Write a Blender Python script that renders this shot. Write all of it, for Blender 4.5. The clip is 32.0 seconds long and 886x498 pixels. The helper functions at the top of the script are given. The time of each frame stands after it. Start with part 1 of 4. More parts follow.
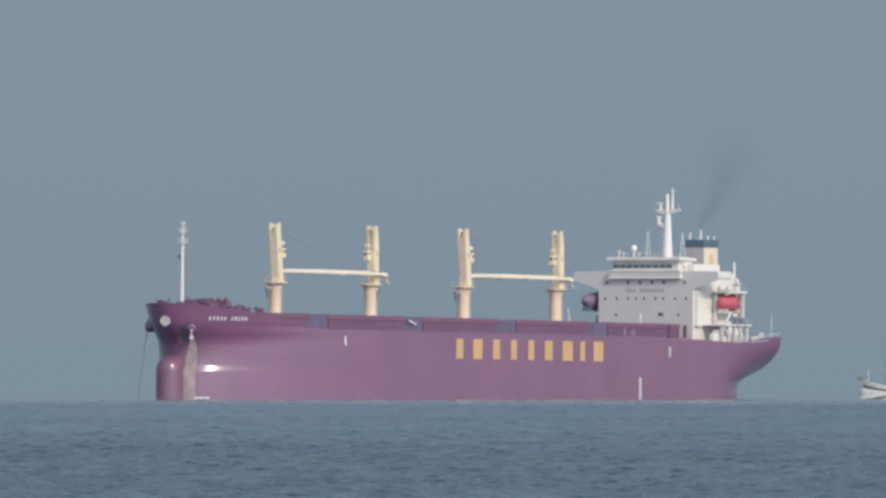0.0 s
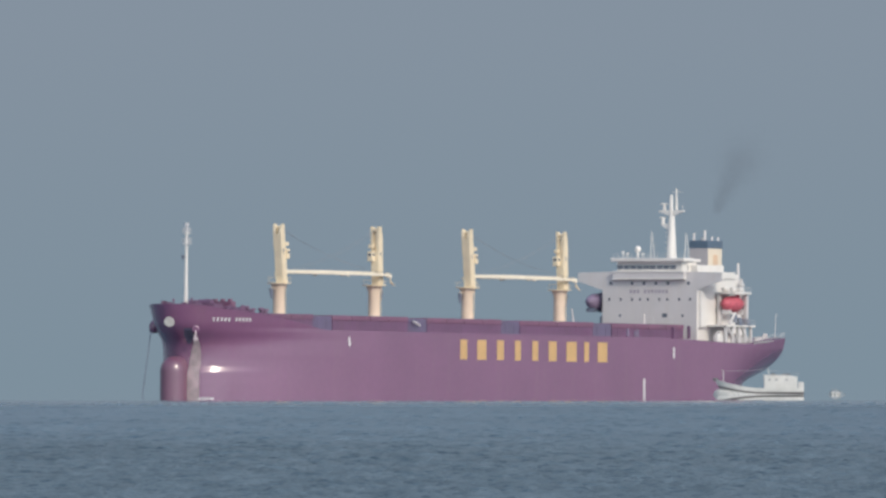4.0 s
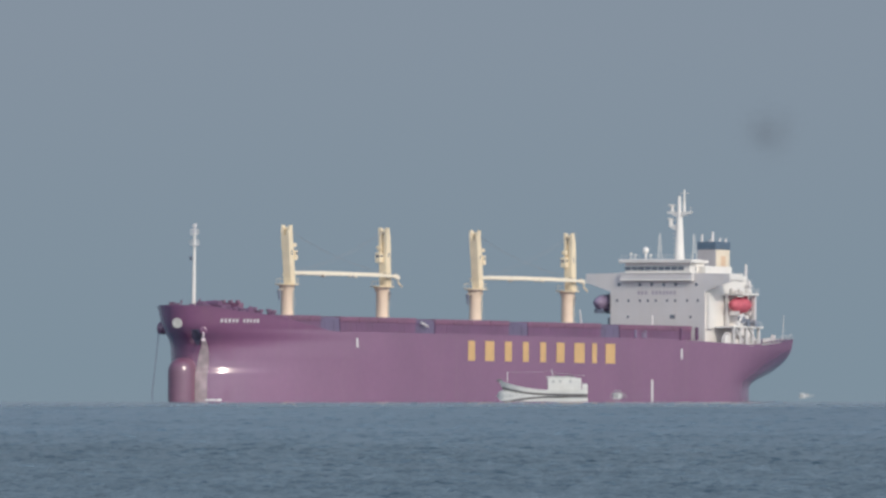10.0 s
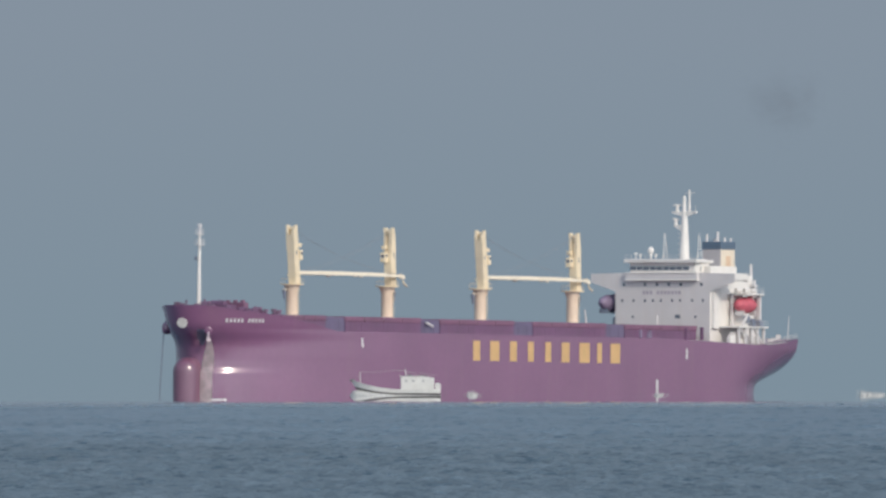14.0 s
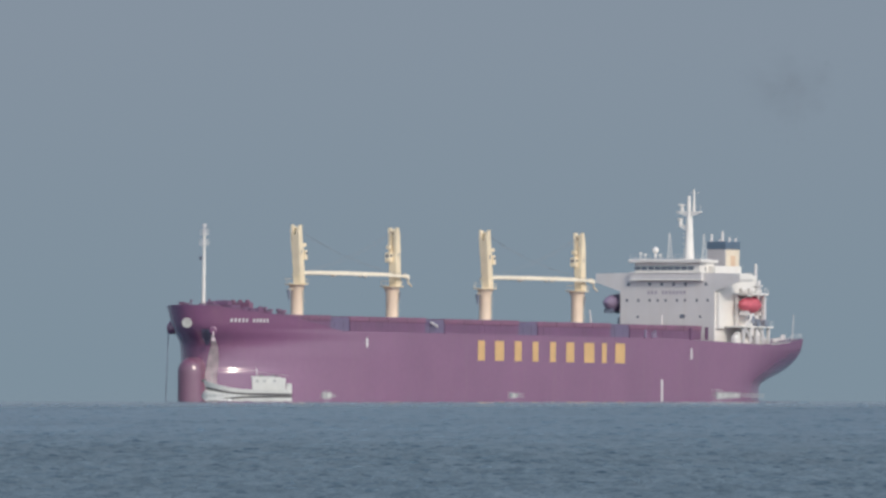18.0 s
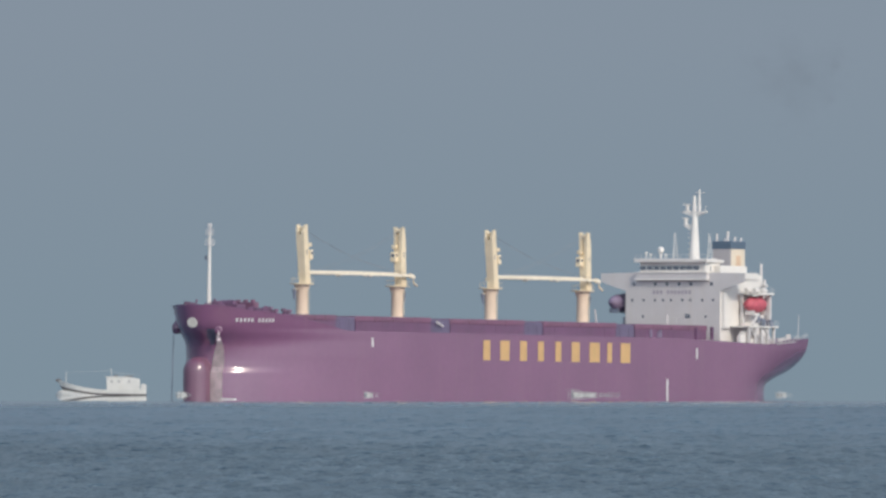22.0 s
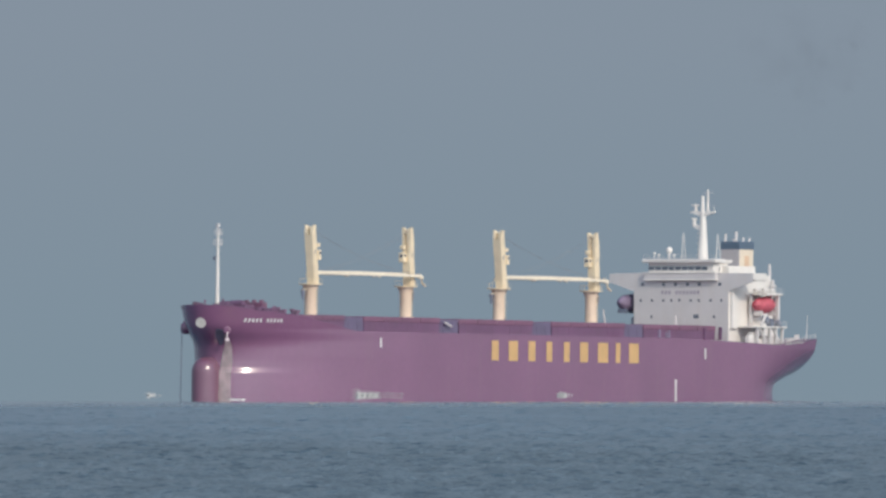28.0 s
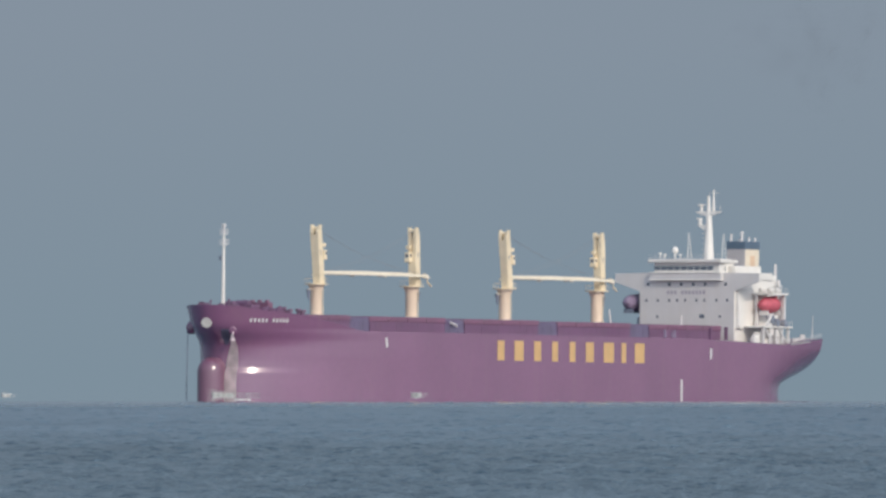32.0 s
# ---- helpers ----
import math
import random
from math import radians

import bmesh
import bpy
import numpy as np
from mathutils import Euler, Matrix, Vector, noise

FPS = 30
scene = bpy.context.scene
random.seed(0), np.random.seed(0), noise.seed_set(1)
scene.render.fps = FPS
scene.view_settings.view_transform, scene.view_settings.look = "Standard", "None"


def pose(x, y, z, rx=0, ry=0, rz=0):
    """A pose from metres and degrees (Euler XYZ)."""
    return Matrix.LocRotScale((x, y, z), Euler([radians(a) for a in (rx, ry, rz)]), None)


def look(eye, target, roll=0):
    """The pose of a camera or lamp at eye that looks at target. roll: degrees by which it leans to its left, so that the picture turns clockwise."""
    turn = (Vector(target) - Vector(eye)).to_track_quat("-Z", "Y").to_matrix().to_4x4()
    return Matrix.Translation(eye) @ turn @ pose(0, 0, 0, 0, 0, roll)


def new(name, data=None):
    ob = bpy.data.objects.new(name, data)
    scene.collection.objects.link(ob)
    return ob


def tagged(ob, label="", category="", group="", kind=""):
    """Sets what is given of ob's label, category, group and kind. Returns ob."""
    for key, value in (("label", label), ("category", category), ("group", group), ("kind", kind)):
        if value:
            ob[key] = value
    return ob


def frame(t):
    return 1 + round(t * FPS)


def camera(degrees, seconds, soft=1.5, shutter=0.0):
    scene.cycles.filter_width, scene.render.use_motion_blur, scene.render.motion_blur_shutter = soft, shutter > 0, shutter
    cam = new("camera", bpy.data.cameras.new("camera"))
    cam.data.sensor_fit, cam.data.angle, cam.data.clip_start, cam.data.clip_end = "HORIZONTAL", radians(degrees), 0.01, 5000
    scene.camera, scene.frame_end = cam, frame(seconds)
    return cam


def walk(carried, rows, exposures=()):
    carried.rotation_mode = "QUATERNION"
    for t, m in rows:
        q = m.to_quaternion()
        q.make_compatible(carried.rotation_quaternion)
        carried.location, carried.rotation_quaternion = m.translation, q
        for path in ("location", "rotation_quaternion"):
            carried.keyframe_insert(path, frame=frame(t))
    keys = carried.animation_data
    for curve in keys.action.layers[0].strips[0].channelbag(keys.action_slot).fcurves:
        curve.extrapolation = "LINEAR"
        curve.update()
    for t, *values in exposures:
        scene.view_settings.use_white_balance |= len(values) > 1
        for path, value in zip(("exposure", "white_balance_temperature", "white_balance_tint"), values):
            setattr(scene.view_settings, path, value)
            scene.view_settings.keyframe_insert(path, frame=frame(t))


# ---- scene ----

# One plan for the whole shot: a moored bulk carrier lies at the origin, 4 km from a camera near the water's edge.
# Ship space: x forward, y to port, z up from the waterline.

# ---------------------------------------------------------------- camera
FOCAL = 38000.0          # focal length in picture widths / 1568
EYE = (0.0, -4000.0, 4.5)
cam = camera(math.degrees(2 * math.atan(784 / FOCAL)), 32.0, soft=2.8)

PAN = [(0.0, -63.1, -3.4), (1.0, -61.5, -2.8), (2.0, -59.4, -2.7), (3.0, -57.8, -2.5), (4.5, -55.1, -1.7), (6.0, -51.7, -1.5),
       (7.0, -48.7, -0.2), (8.0, -46.4, 0.1), (9.0, -44.5, -0.1), (10.0, -42.1, 0.3), (11.0, -40.0, 0.2), (12.0, -37.8, 0.1),
       (13.0, -35.5, 0.1), (14.0, -33.2, 0.1), (15.5, -30.2, 0.1), (17.0, -27.0, 0.0), (18.0, -24.8, -0.1), (19.0, -22.4, -0.3),
       (20.0, -19.7, 0.1), (21.0, -17.8, -0.0), (22.0, -15.3, -0.6), (23.0, -12.7, 0.1), (24.0, -10.1, 0.3), (25.0, -7.9, 0.5),
       (26.5, -4.1, 0.2), (28.0, -0.4, -0.1), (29.0, 1.8, -0.1), (30.0, 4.3, -0.0), (31.0, 6.7, -0.5), (32.0, 9.8, -0.2)]


def pan_at(t):
    """Sideways offset of the ship from the picture's middle at t."""
    return 55.0 + float(np.interp(t, [r[0] for r in PAN], [r[1] for r in PAN]))


walk(cam, [(t, pose(*EYE, 90 + math.degrees((215.0 + dy) / FOCAL), 0, math.degrees((55.0 + dx) / FOCAL))) for t, dx, dy in PAN])

# ---------------------------------------------------------------- world and sun
SUN_AZ, SUN_EL = 146.0, 30.0      # degrees clockwise from +Y, and above the horizon
world = bpy.data.worlds.new("hazy_sky")
scene.world = world
world.use_nodes = True
wt = world.node_tree
wt.nodes.clear()
w_out = wt.nodes.new("ShaderNodeOutputWorld")
w_bg = wt.nodes.new("ShaderNodeBackground")
w_sky = wt.nodes.new("ShaderNodeTexSky")
w_sky.sky_type, w_sky.sun_disc = "NISHITA", False
w_sky.sun_elevation, w_sky.sun_rotation = radians(SUN_EL), radians(SUN_AZ)
w_sky.air_density, w_sky.dust_density, w_sky.ozone_density = 1.2, 2.5, 2.0
w_scale = wt.nodes.new("ShaderNodeVectorMath")
w_scale.operation = "SCALE"
w_scale.inputs["Scale"].default_value = 0.17
w_geo = wt.nodes.new("ShaderNodeTexCoord")
w_sep = wt.nodes.new("ShaderNodeSeparateXYZ")
w_map = wt.nodes.new("ShaderNodeValToRGB")       # haze layer: thick at the horizon all round, thinning upwards
w_map.color_ramp.elements[0].position, w_map.color_ramp.elements[0].color = 0.20, (1, 1, 1, 1)
w_map.color_ramp.elements[1].position, w_map.color_ramp.elements[1].color = 1.0, (0, 0, 0, 1)
w_low = wt.nodes.new("ShaderNodeValToRGB")
w_low.color_ramp.elements[0].position, w_low.color_ramp.elements[0].color = 0.0, (0.206, 0.277, 0.338, 1)
w_low.color_ramp.elements[1].position, w_low.color_ramp.elements[1].color = 0.016, (0.233, 0.286, 0.349, 1)
w_mix = wt.nodes.new("ShaderNodeMix")
w_mix.data_type = "RGBA"
wt.links.new(w_geo.outputs["Generated"], w_sep.inputs[0])
wt.links.new(w_sep.outputs["Z"], w_map.inputs["Fac"])
wt.links.new(w_sep.outputs["Z"], w_low.inputs["Fac"])
wt.links.new(w_sky.outputs["Color"], w_scale.inputs[0])
wt.links.new(w_map.outputs["Color"], w_mix.inputs["Factor"])
wt.links.new(w_scale.outputs[0], w_mix.inputs["A"])
# the haze brightens smoothly towards the sun
w_dot = wt.nodes.new("ShaderNodeVectorMath")
w_dot.operation = "DOT_PRODUCT"
w_dot.inputs[1].default_value = (math.sin(radians(SUN_AZ)) * math.cos(radians(SUN_EL)), math.cos(radians(SUN_AZ)) * math.cos(radians(SUN_EL)), math.sin(radians(SUN_EL)))
w_glow = wt.nodes.new("ShaderNodeMapRange")
w_glow.inputs["From Min"].default_value, w_glow.inputs["From Max"].default_value = -0.66, 1.0
w_tint = wt.nodes.new("ShaderNodeMix")
w_tint.data_type = "RGBA"
w_tint.inputs["A"].default_value, w_tint.inputs["B"].default_value = (1, 1, 1, 1), (5.3, 4.8, 4.4, 1)
w_haze = wt.nodes.new("ShaderNodeVectorMath")
w_haze.operation = "MULTIPLY"
wt.links.new(w_geo.outputs["Generated"], w_dot.inputs[0])
wt.links.new(w_dot.outputs["Value"], w_glow.inputs["Value"])
wt.links.new(w_low.outputs["Color"], w_haze.inputs[0])
w_near = wt.nodes.new("ShaderNodeMath")
w_near.operation = "POWER"
w_near.inputs[1].default_value = 2.0
wt.links.new(w_glow.outputs[0], w_near.inputs[0])
wt.links.new(w_near.outputs[0], w_tint.inputs["Factor"])
wt.links.new(w_tint.outputs["Result"], w_haze.inputs[1])
wt.links.new(w_haze.outputs[0], w_mix.inputs["B"])
wt.links.new(w_mix.outputs["Result"], w_bg.inputs["Color"])
w_bg.inputs["Strength"].default_value = 1.0
wt.links.new(w_bg.outputs[0], w_out.inputs["Surface"])

sun_data = bpy.data.lights.new("sun", "SUN")
sun_data.energy, sun_data.angle, sun_data.color = 1.75, radians(0.6), (1.0, 0.90, 0.76)
sun = new("sun", sun_data)
sun_dir = Vector((math.sin(radians(SUN_AZ)) * math.cos(radians(SUN_EL)), math.cos(radians(SUN_AZ)) * math.cos(radians(SUN_EL)), math.sin(radians(SUN_EL))))
sun.matrix_world = look(sun_dir * 500, (0, 0, 0))


# ---------------------------------------------------------------- materials
def paint(name, color, rough=0.45, var=0.12, scale=0.35, metal=0.0, streak=0.0, streak_color=(0.25, 0.12, 0.08), bump=0.02, spec=0.5, coat=0.0):
    """Weathered paint: broad fading, fine grain, and run-down streaks of dirt or rust."""
    m = bpy.data.materials.new(name)
    m.use_nodes = True
    nt = m.node_tree
    b = nt.nodes["Principled BSDF"]
    b.inputs["Metallic"].default_value = metal
    b.inputs["Specular IOR Level"].default_value = spec
    b.inputs["Coat Weight"].default_value, b.inputs["Coat IOR"].default_value, b.inputs["Coat Roughness"].default_value = coat, 2.0, 0.2
    tc = nt.nodes.new("ShaderNodeTexCoord")
    big = nt.nodes.new("ShaderNodeTexNoise")
    big.inputs["Scale"].default_value, big.inputs["Detail"].default_value = scale, 5.0
    fine = nt.nodes.new("ShaderNodeTexNoise")
    fine.inputs["Scale"].default_value, fine.inputs["Detail"].default_value = scale * 14, 4.0
    nt.links.new(tc.outputs["Object"], big.inputs["Vector"])
    nt.links.new(tc.outputs["Object"], fine.inputs["Vector"])
    add = nt.nodes.new("ShaderNodeMath")
    add.operation = "MULTIPLY_ADD"
    add.inputs[1].default_value = 0.4
    nt.links.new(fine.outputs["Fac"], add.inputs[0])
    nt.links.new(big.outputs["Fac"], add.inputs[2])
    ramp = nt.nodes.new("ShaderNodeValToRGB")
    lo = [max(0.0, c * (1 - var)) for c in color]
    hi = [min(1.0, c * (1 + var)) for c in color]
    ramp.color_ramp.elements[0].position, ramp.color_ramp.elements[0].color = 0.5, (*lo, 1)
    ramp.color_ramp.elements[1].position, ramp.color_ramp.elements[1].color = 0.9, (*hi, 1)
    nt.links.new(add.outputs[0], ramp.inputs["Fac"])
    last = ramp.outputs["Color"]
    if streak:
        mp = nt.nodes.new("ShaderNodeMapping")
        mp.inputs["Scale"].default_value = (0.9, 0.9, 0.05)
        nt.links.new(tc.outputs["Object"], mp.inputs["Vector"])
        sn = nt.nodes.new("ShaderNodeTexNoise")
        sn.inputs["Scale"].default_value, sn.inputs["Detail"].default_value = 1.0, 6.0
        nt.links.new(mp.outputs[0], sn.inputs["Vector"])
        sr = nt.nodes.new("ShaderNodeValToRGB")
        sr.color_ramp.elements[0].position, sr.color_ramp.elements[0].color = 0.52, (0, 0, 0, 1)
        sr.color_ramp.elements[1].position, sr.color_ramp.elements[1].color = 0.75, (streak, streak, streak, 1)
        nt.links.new(sn.outputs["Fac"], sr.inputs["Fac"])
        mx = nt.nodes.new("ShaderNodeMix")
        mx.data_type = "RGBA"
        mx.inputs["B"].default_value = (*streak_color, 1)
        nt.links.new(sr.outputs["Color"], mx.inputs["Factor"])
        nt.links.new(last, mx.inputs["A"])
        last = mx.outputs["Result"]
    nt.links.new(last, b.inputs["Base Color"])
    rr = nt.nodes.new("ShaderNodeMapRange")
    rr.inputs["To Min"].default_value, rr.inputs["To Max"].default_value = rough * 0.8, min(1.0, rough * 1.25)
    nt.links.new(big.outputs["Fac"], rr.inputs["Value"])
    nt.links.new(rr.outputs[0], b.inputs["Roughness"])
    if bump:
        bp = nt.nodes.new("ShaderNodeBump")
        bp.inputs["Strength"].default_value, bp.inputs["Distance"].default_value = 0.5, bump
        nt.links.new(add.outputs[0], bp.inputs["Height"])
        nt.links.new(bp.outputs[0], b.inputs["Normal"])
    return m


def water(name, calm):
    """Wind-roughened sea; with calm set, glassy water beyond a ragged line some 3 km out imitates the mirage."""
    m = bpy.data.materials.new(name)
    m.use_nodes = True
    nt = m.node_tree
    b = nt.nodes["Principled BSDF"]
    b.inputs["IOR"].default_value = 1.33
    geo = nt.nodes.new("ShaderNodeNewGeometry")
    def ripples(sx, sy, detail):
        mp = nt.nodes.new("ShaderNodeMapping")
        mp.inputs["Scale"].default_value = (sx, sy, 0.5)
        nt.links.new(geo.outputs["Position"], mp.inputs["Vector"])
        n = nt.nodes.new("ShaderNodeTexNoise")
        n.inputs["Scale"].default_value, n.inputs["Detail"].default_value = 1.0, detail
        nt.links.new(mp.outputs[0], n.inputs["Vector"])
        return n
    n1 = ripples(0.35, 0.05, 5.0)
    n2 = ripples(0.010, 0.0035, 3.0)
    n3 = ripples(1.3, 0.11, 5.0)
    both = nt.nodes.new("ShaderNodeMath")
    both.operation = "MULTIPLY_ADD"
    both.inputs[1].default_value = 0.7
    nt.links.new(n3.outputs["Fac"], both.inputs[0])
    nt.links.new(n1.outputs["Fac"], both.inputs[2])
    col = nt.nodes.new("ShaderNodeMix")
    col.data_type = "RGBA"
    col.inputs["A"].default_value, col.inputs["B"].default_value = (0.029, 0.062, 0.085, 1), (0.135, 0.191, 0.230, 1)
    patch = nt.nodes.new("ShaderNodeMath")
    patch.operation = "MULTIPLY_ADD"
    patch.inputs[1].default_value = 0.6
    nt.links.new(n2.outputs["Fac"], patch.inputs[0])
    nt.links.new(n3.outputs["Fac"], patch.inputs[2])
    tone = nt.nodes.new("ShaderNodeMapRange")
    tone.inputs["From Min"].default_value, tone.inputs["From Max"].default_value = 1.63, 2.14
    # cat's paws: long patches of ruffled and of smoother water
    last = patch.outputs[0]
    for n, k in ((ripples(0.22, 0.012, 3.0), 0.7), (ripples(0.75, 0.030, 4.0), 0.8), (ripples(2.8, 0.055, 2.0), 0.6)):
        more = nt.nodes.new("ShaderNodeMath")
        more.operation = "MULTIPLY_ADD"
        more.inputs[1].default_value = k
        nt.links.new(n.outputs["Fac"], more.inputs[0])
        nt.links.new(last, more.inputs[2])
        last = more.outputs[0]
    nt.links.new(last, tone.inputs["Value"])
    nt.links.new(tone.outputs[0], col.inputs["Factor"])
    # beyond a line 1.4 km out, haze and sky sheen are painted paler, bluer
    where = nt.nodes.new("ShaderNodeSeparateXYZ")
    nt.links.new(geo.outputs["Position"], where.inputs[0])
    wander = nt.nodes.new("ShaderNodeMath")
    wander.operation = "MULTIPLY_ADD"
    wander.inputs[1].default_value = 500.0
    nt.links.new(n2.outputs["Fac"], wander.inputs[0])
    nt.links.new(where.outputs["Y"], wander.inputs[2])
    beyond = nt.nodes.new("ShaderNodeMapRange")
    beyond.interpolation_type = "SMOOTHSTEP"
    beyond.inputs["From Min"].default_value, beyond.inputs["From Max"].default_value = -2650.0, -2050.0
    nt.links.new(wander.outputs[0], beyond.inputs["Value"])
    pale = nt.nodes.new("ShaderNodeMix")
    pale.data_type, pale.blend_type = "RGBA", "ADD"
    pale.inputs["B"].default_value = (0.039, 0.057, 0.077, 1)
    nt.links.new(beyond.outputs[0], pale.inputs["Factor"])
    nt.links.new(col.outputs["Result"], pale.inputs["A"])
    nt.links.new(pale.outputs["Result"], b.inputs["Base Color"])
    bp = nt.nodes.new("ShaderNodeBump")
    bp.inputs["Distance"].default_value = 0.5
    nt.links.new(both.outputs[0], bp.inputs["Height"])
    nt.links.new(bp.outputs[0], b.inputs["Normal"])
    if calm:
        sep = nt.nodes.new("ShaderNodeSeparateXYZ")
        nt.links.new(geo.outputs["Position"], sep.inputs[0])
        ragged = nt.nodes.new("ShaderNodeMath")
        ragged.operation = "MULTIPLY_ADD"
        ragged.inputs[1].default_value = 240.0
        nt.links.new(n1.outputs["Fac"], ragged.inputs[0])
        nt.links.new(sep.outputs["Y"], ragged.inputs[2])
        edge = nt.nodes.new("ShaderNodeMapRange")       # 1 where the wind ruffles the water, 0 on the glassy mirage band
        edge.inputs["From Min"].default_value, edge.inputs["From Max"].default_value = -1350.0, -700.0
        edge.inputs["To Min"].default_value, edge.inputs["To Max"].default_value = 1.0, 0.0
        nt.links.new(ragged.outputs[0], edge.inputs["Value"])
        r = nt.nodes.new("ShaderNodeMath")
        r.operation = "MULTIPLY"
        r.inputs[1].default_value = 0.3
        nt.links.new(edge.outputs[0], r.inputs[0])
        nt.links.new(r.outputs[0], b.inputs["Roughness"])
        s = nt.nodes.new("ShaderNodeMath")
        s.operation = "MULTIPLY"
        s.inputs[1].default_value = 0.6
        nt.links.new(edge.outputs[0], s.inputs[0])
        nt.links.new(s.outputs[0], bp.inputs["Strength"])
    else:
        b.inputs["Roughness"].default_value = 0.3
        bp.inputs["Strength"].default_value = 0.4
    return m


# Haze is put into these wine paints: paler, bluer bases under a strong coat.
HULL = paint("hazed_hull_enamel", (0.208, 0.0765, 0.160), 0.20, 0.07, 0.07, streak=0.14, streak_color=(0.24, 0.12, 0.16), bump=0.03, spec=0.9, coat=0.45)
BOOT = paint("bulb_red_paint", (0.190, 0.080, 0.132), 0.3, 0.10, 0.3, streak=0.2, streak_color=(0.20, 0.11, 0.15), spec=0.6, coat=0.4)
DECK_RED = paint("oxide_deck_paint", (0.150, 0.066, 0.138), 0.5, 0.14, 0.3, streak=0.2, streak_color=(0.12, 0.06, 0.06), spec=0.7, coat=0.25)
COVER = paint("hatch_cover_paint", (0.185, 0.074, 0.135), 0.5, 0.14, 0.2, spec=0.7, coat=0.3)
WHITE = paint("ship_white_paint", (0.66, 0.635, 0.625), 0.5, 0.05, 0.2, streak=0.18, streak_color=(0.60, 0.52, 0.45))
CREAM = paint("crane_cream_paint", (0.81, 0.685, 0.490), 0.5, 0.07, 0.4, streak=0.25, streak_color=(0.55, 0.41, 0.29))
# crane cream turned pinker, with the haze low down put into it
PEDESTAL = paint("pedestal_hazed_paint", (0.79, 0.63, 0.485), 0.5, 0.07, 0.4, streak=0.3, streak_color=(0.52, 0.36, 0.28))
JIB = paint("jib_pale_cream_paint", (0.85, 0.77, 0.62), 0.5, 0.06, 0.4, streak=0.15, streak_color=(0.62, 0.50, 0.38))
BRIGHT = paint("lighter_white_paint", (0.78, 0.75, 0.71), 0.45, 0.05, 0.2, streak=0.15, streak_color=(0.66, 0.58, 0.50))
FUNNEL = paint("funnel_beige_paint", (0.76, 0.66, 0.53), 0.5, 0.06, 0.4)
YELLOW = paint("marking_yellow_paint", (0.64, 0.41, 0.19), 0.5, 0.08, 0.5, bump=0)
GREYFRONT = paint("funnel_shaded_front", (0.46, 0.43, 0.44), 0.6, 0.06, 0.4)
MARK = paint("marking_white_paint", (0.66, 0.64, 0.64), 0.5, 0.06, 0.5, bump=0)
paintgrey = paint("faded_mark_grey", (0.38, 0.34, 0.40), 0.6, 0.08, 0.6, bump=0)
# dark steel with the haze put into its colour
HAZED = paint("hazed_grey_steel", (0.165, 0.19, 0.25), 0.55, 0.15, 0.8, coat=0.4)
NAVY = paint("funnel_navy_paint", (0.070, 0.112, 0.170), 0.4, 0.1, 0.5, coat=0.6)
ORANGE = paint("lifeboat_orange_red", (0.56, 0.115, 0.155), 0.6, 0.14, 1.2, coat=0.05)
POCKET = paint("pocket_shade_paint", (0.165, 0.155, 0.250), 0.5, 0.2, 0.8, coat=0.8)
# hazy shade of the hatch gaps, put into the colour of filler boxes
GAP_SHADE = paint("hatch_gap_shade_paint", (0.112, 0.080, 0.158), 0.5, 0.15, 0.4, coat=0.7)
# dark glass, its colour lightened to hold the haze
GLASS = paint("hazed_window_glass", (0.10, 0.115, 0.15), 0.08, 0.1, 0.8, bump=0, spec=1.0, coat=1.0)
# shade and haze on the starboard lifeboat, put into a dull plum
PLUM = paint("shade_haze_plum", (0.225, 0.175, 0.265), 0.7, 0.20, 0.8, coat=0.1)
MUD = paint("dried_mud_wash", (0.68, 0.57, 0.60), 0.7, 0.25, 0.5, streak=0.28, streak_color=(0.24, 0.14, 0.19), bump=0)
PLATE = paint("stem_plate_paint", (0.52, 0.49, 0.47), 0.6, 0.12, 0.8, bump=0)
ROPE = paint("wire_rope_grease", (0.24, 0.25, 0.27), 0.6, 0.1, 1.0, bump=0)
LOGO = paint("funnel_mark_orange", (0.70, 0.50, 0.34), 0.5, 0.08, 0.5, bump=0)
BOATWHITE = paint("boat_white_gelcoat", (0.68, 0.67, 0.64), 0.4, 0.06, 0.8, streak=0.2, streak_color=(0.55, 0.5, 0.45))
BOATPANE = paint("pale_cabin_glass", (0.40, 0.40, 0.40), 0.3, 0.15, 0.8, bump=0)
BOATDARK = paint("boat_dark_band", (0.13, 0.12, 0.12), 0.5, 0.15, 0.8, coat=0.4)
GLINT_WHITE = paint("glint_white_patch", (0.74, 0.73, 0.70), 0.9, 0.06, 1.5)
FROTH = paint("thin_wake_froth", (0.54, 0.54, 0.52), 0.9, 0.2, 3.0)
SOOT = paint("soot", (0.150, 0.160, 0.185), 0.9, 0.2, 1.0, bump=0)
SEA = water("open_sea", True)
CHOP = water("sea_chop", False)


# ---------------------------------------------------------------- mesh helpers
def part(name, bm, material, parent=None, label="", smooth=False):
    me = bpy.data.meshes.new(name)
    bm.normal_update()
    bm.to_mesh(me)
    bm.free()
    me.materials.append(material)
    if smooth:
        for p in me.polygons:
            p.use_smooth = True
    ob = new(name, me)
    ob.parent = parent
    return tagged(ob, label)


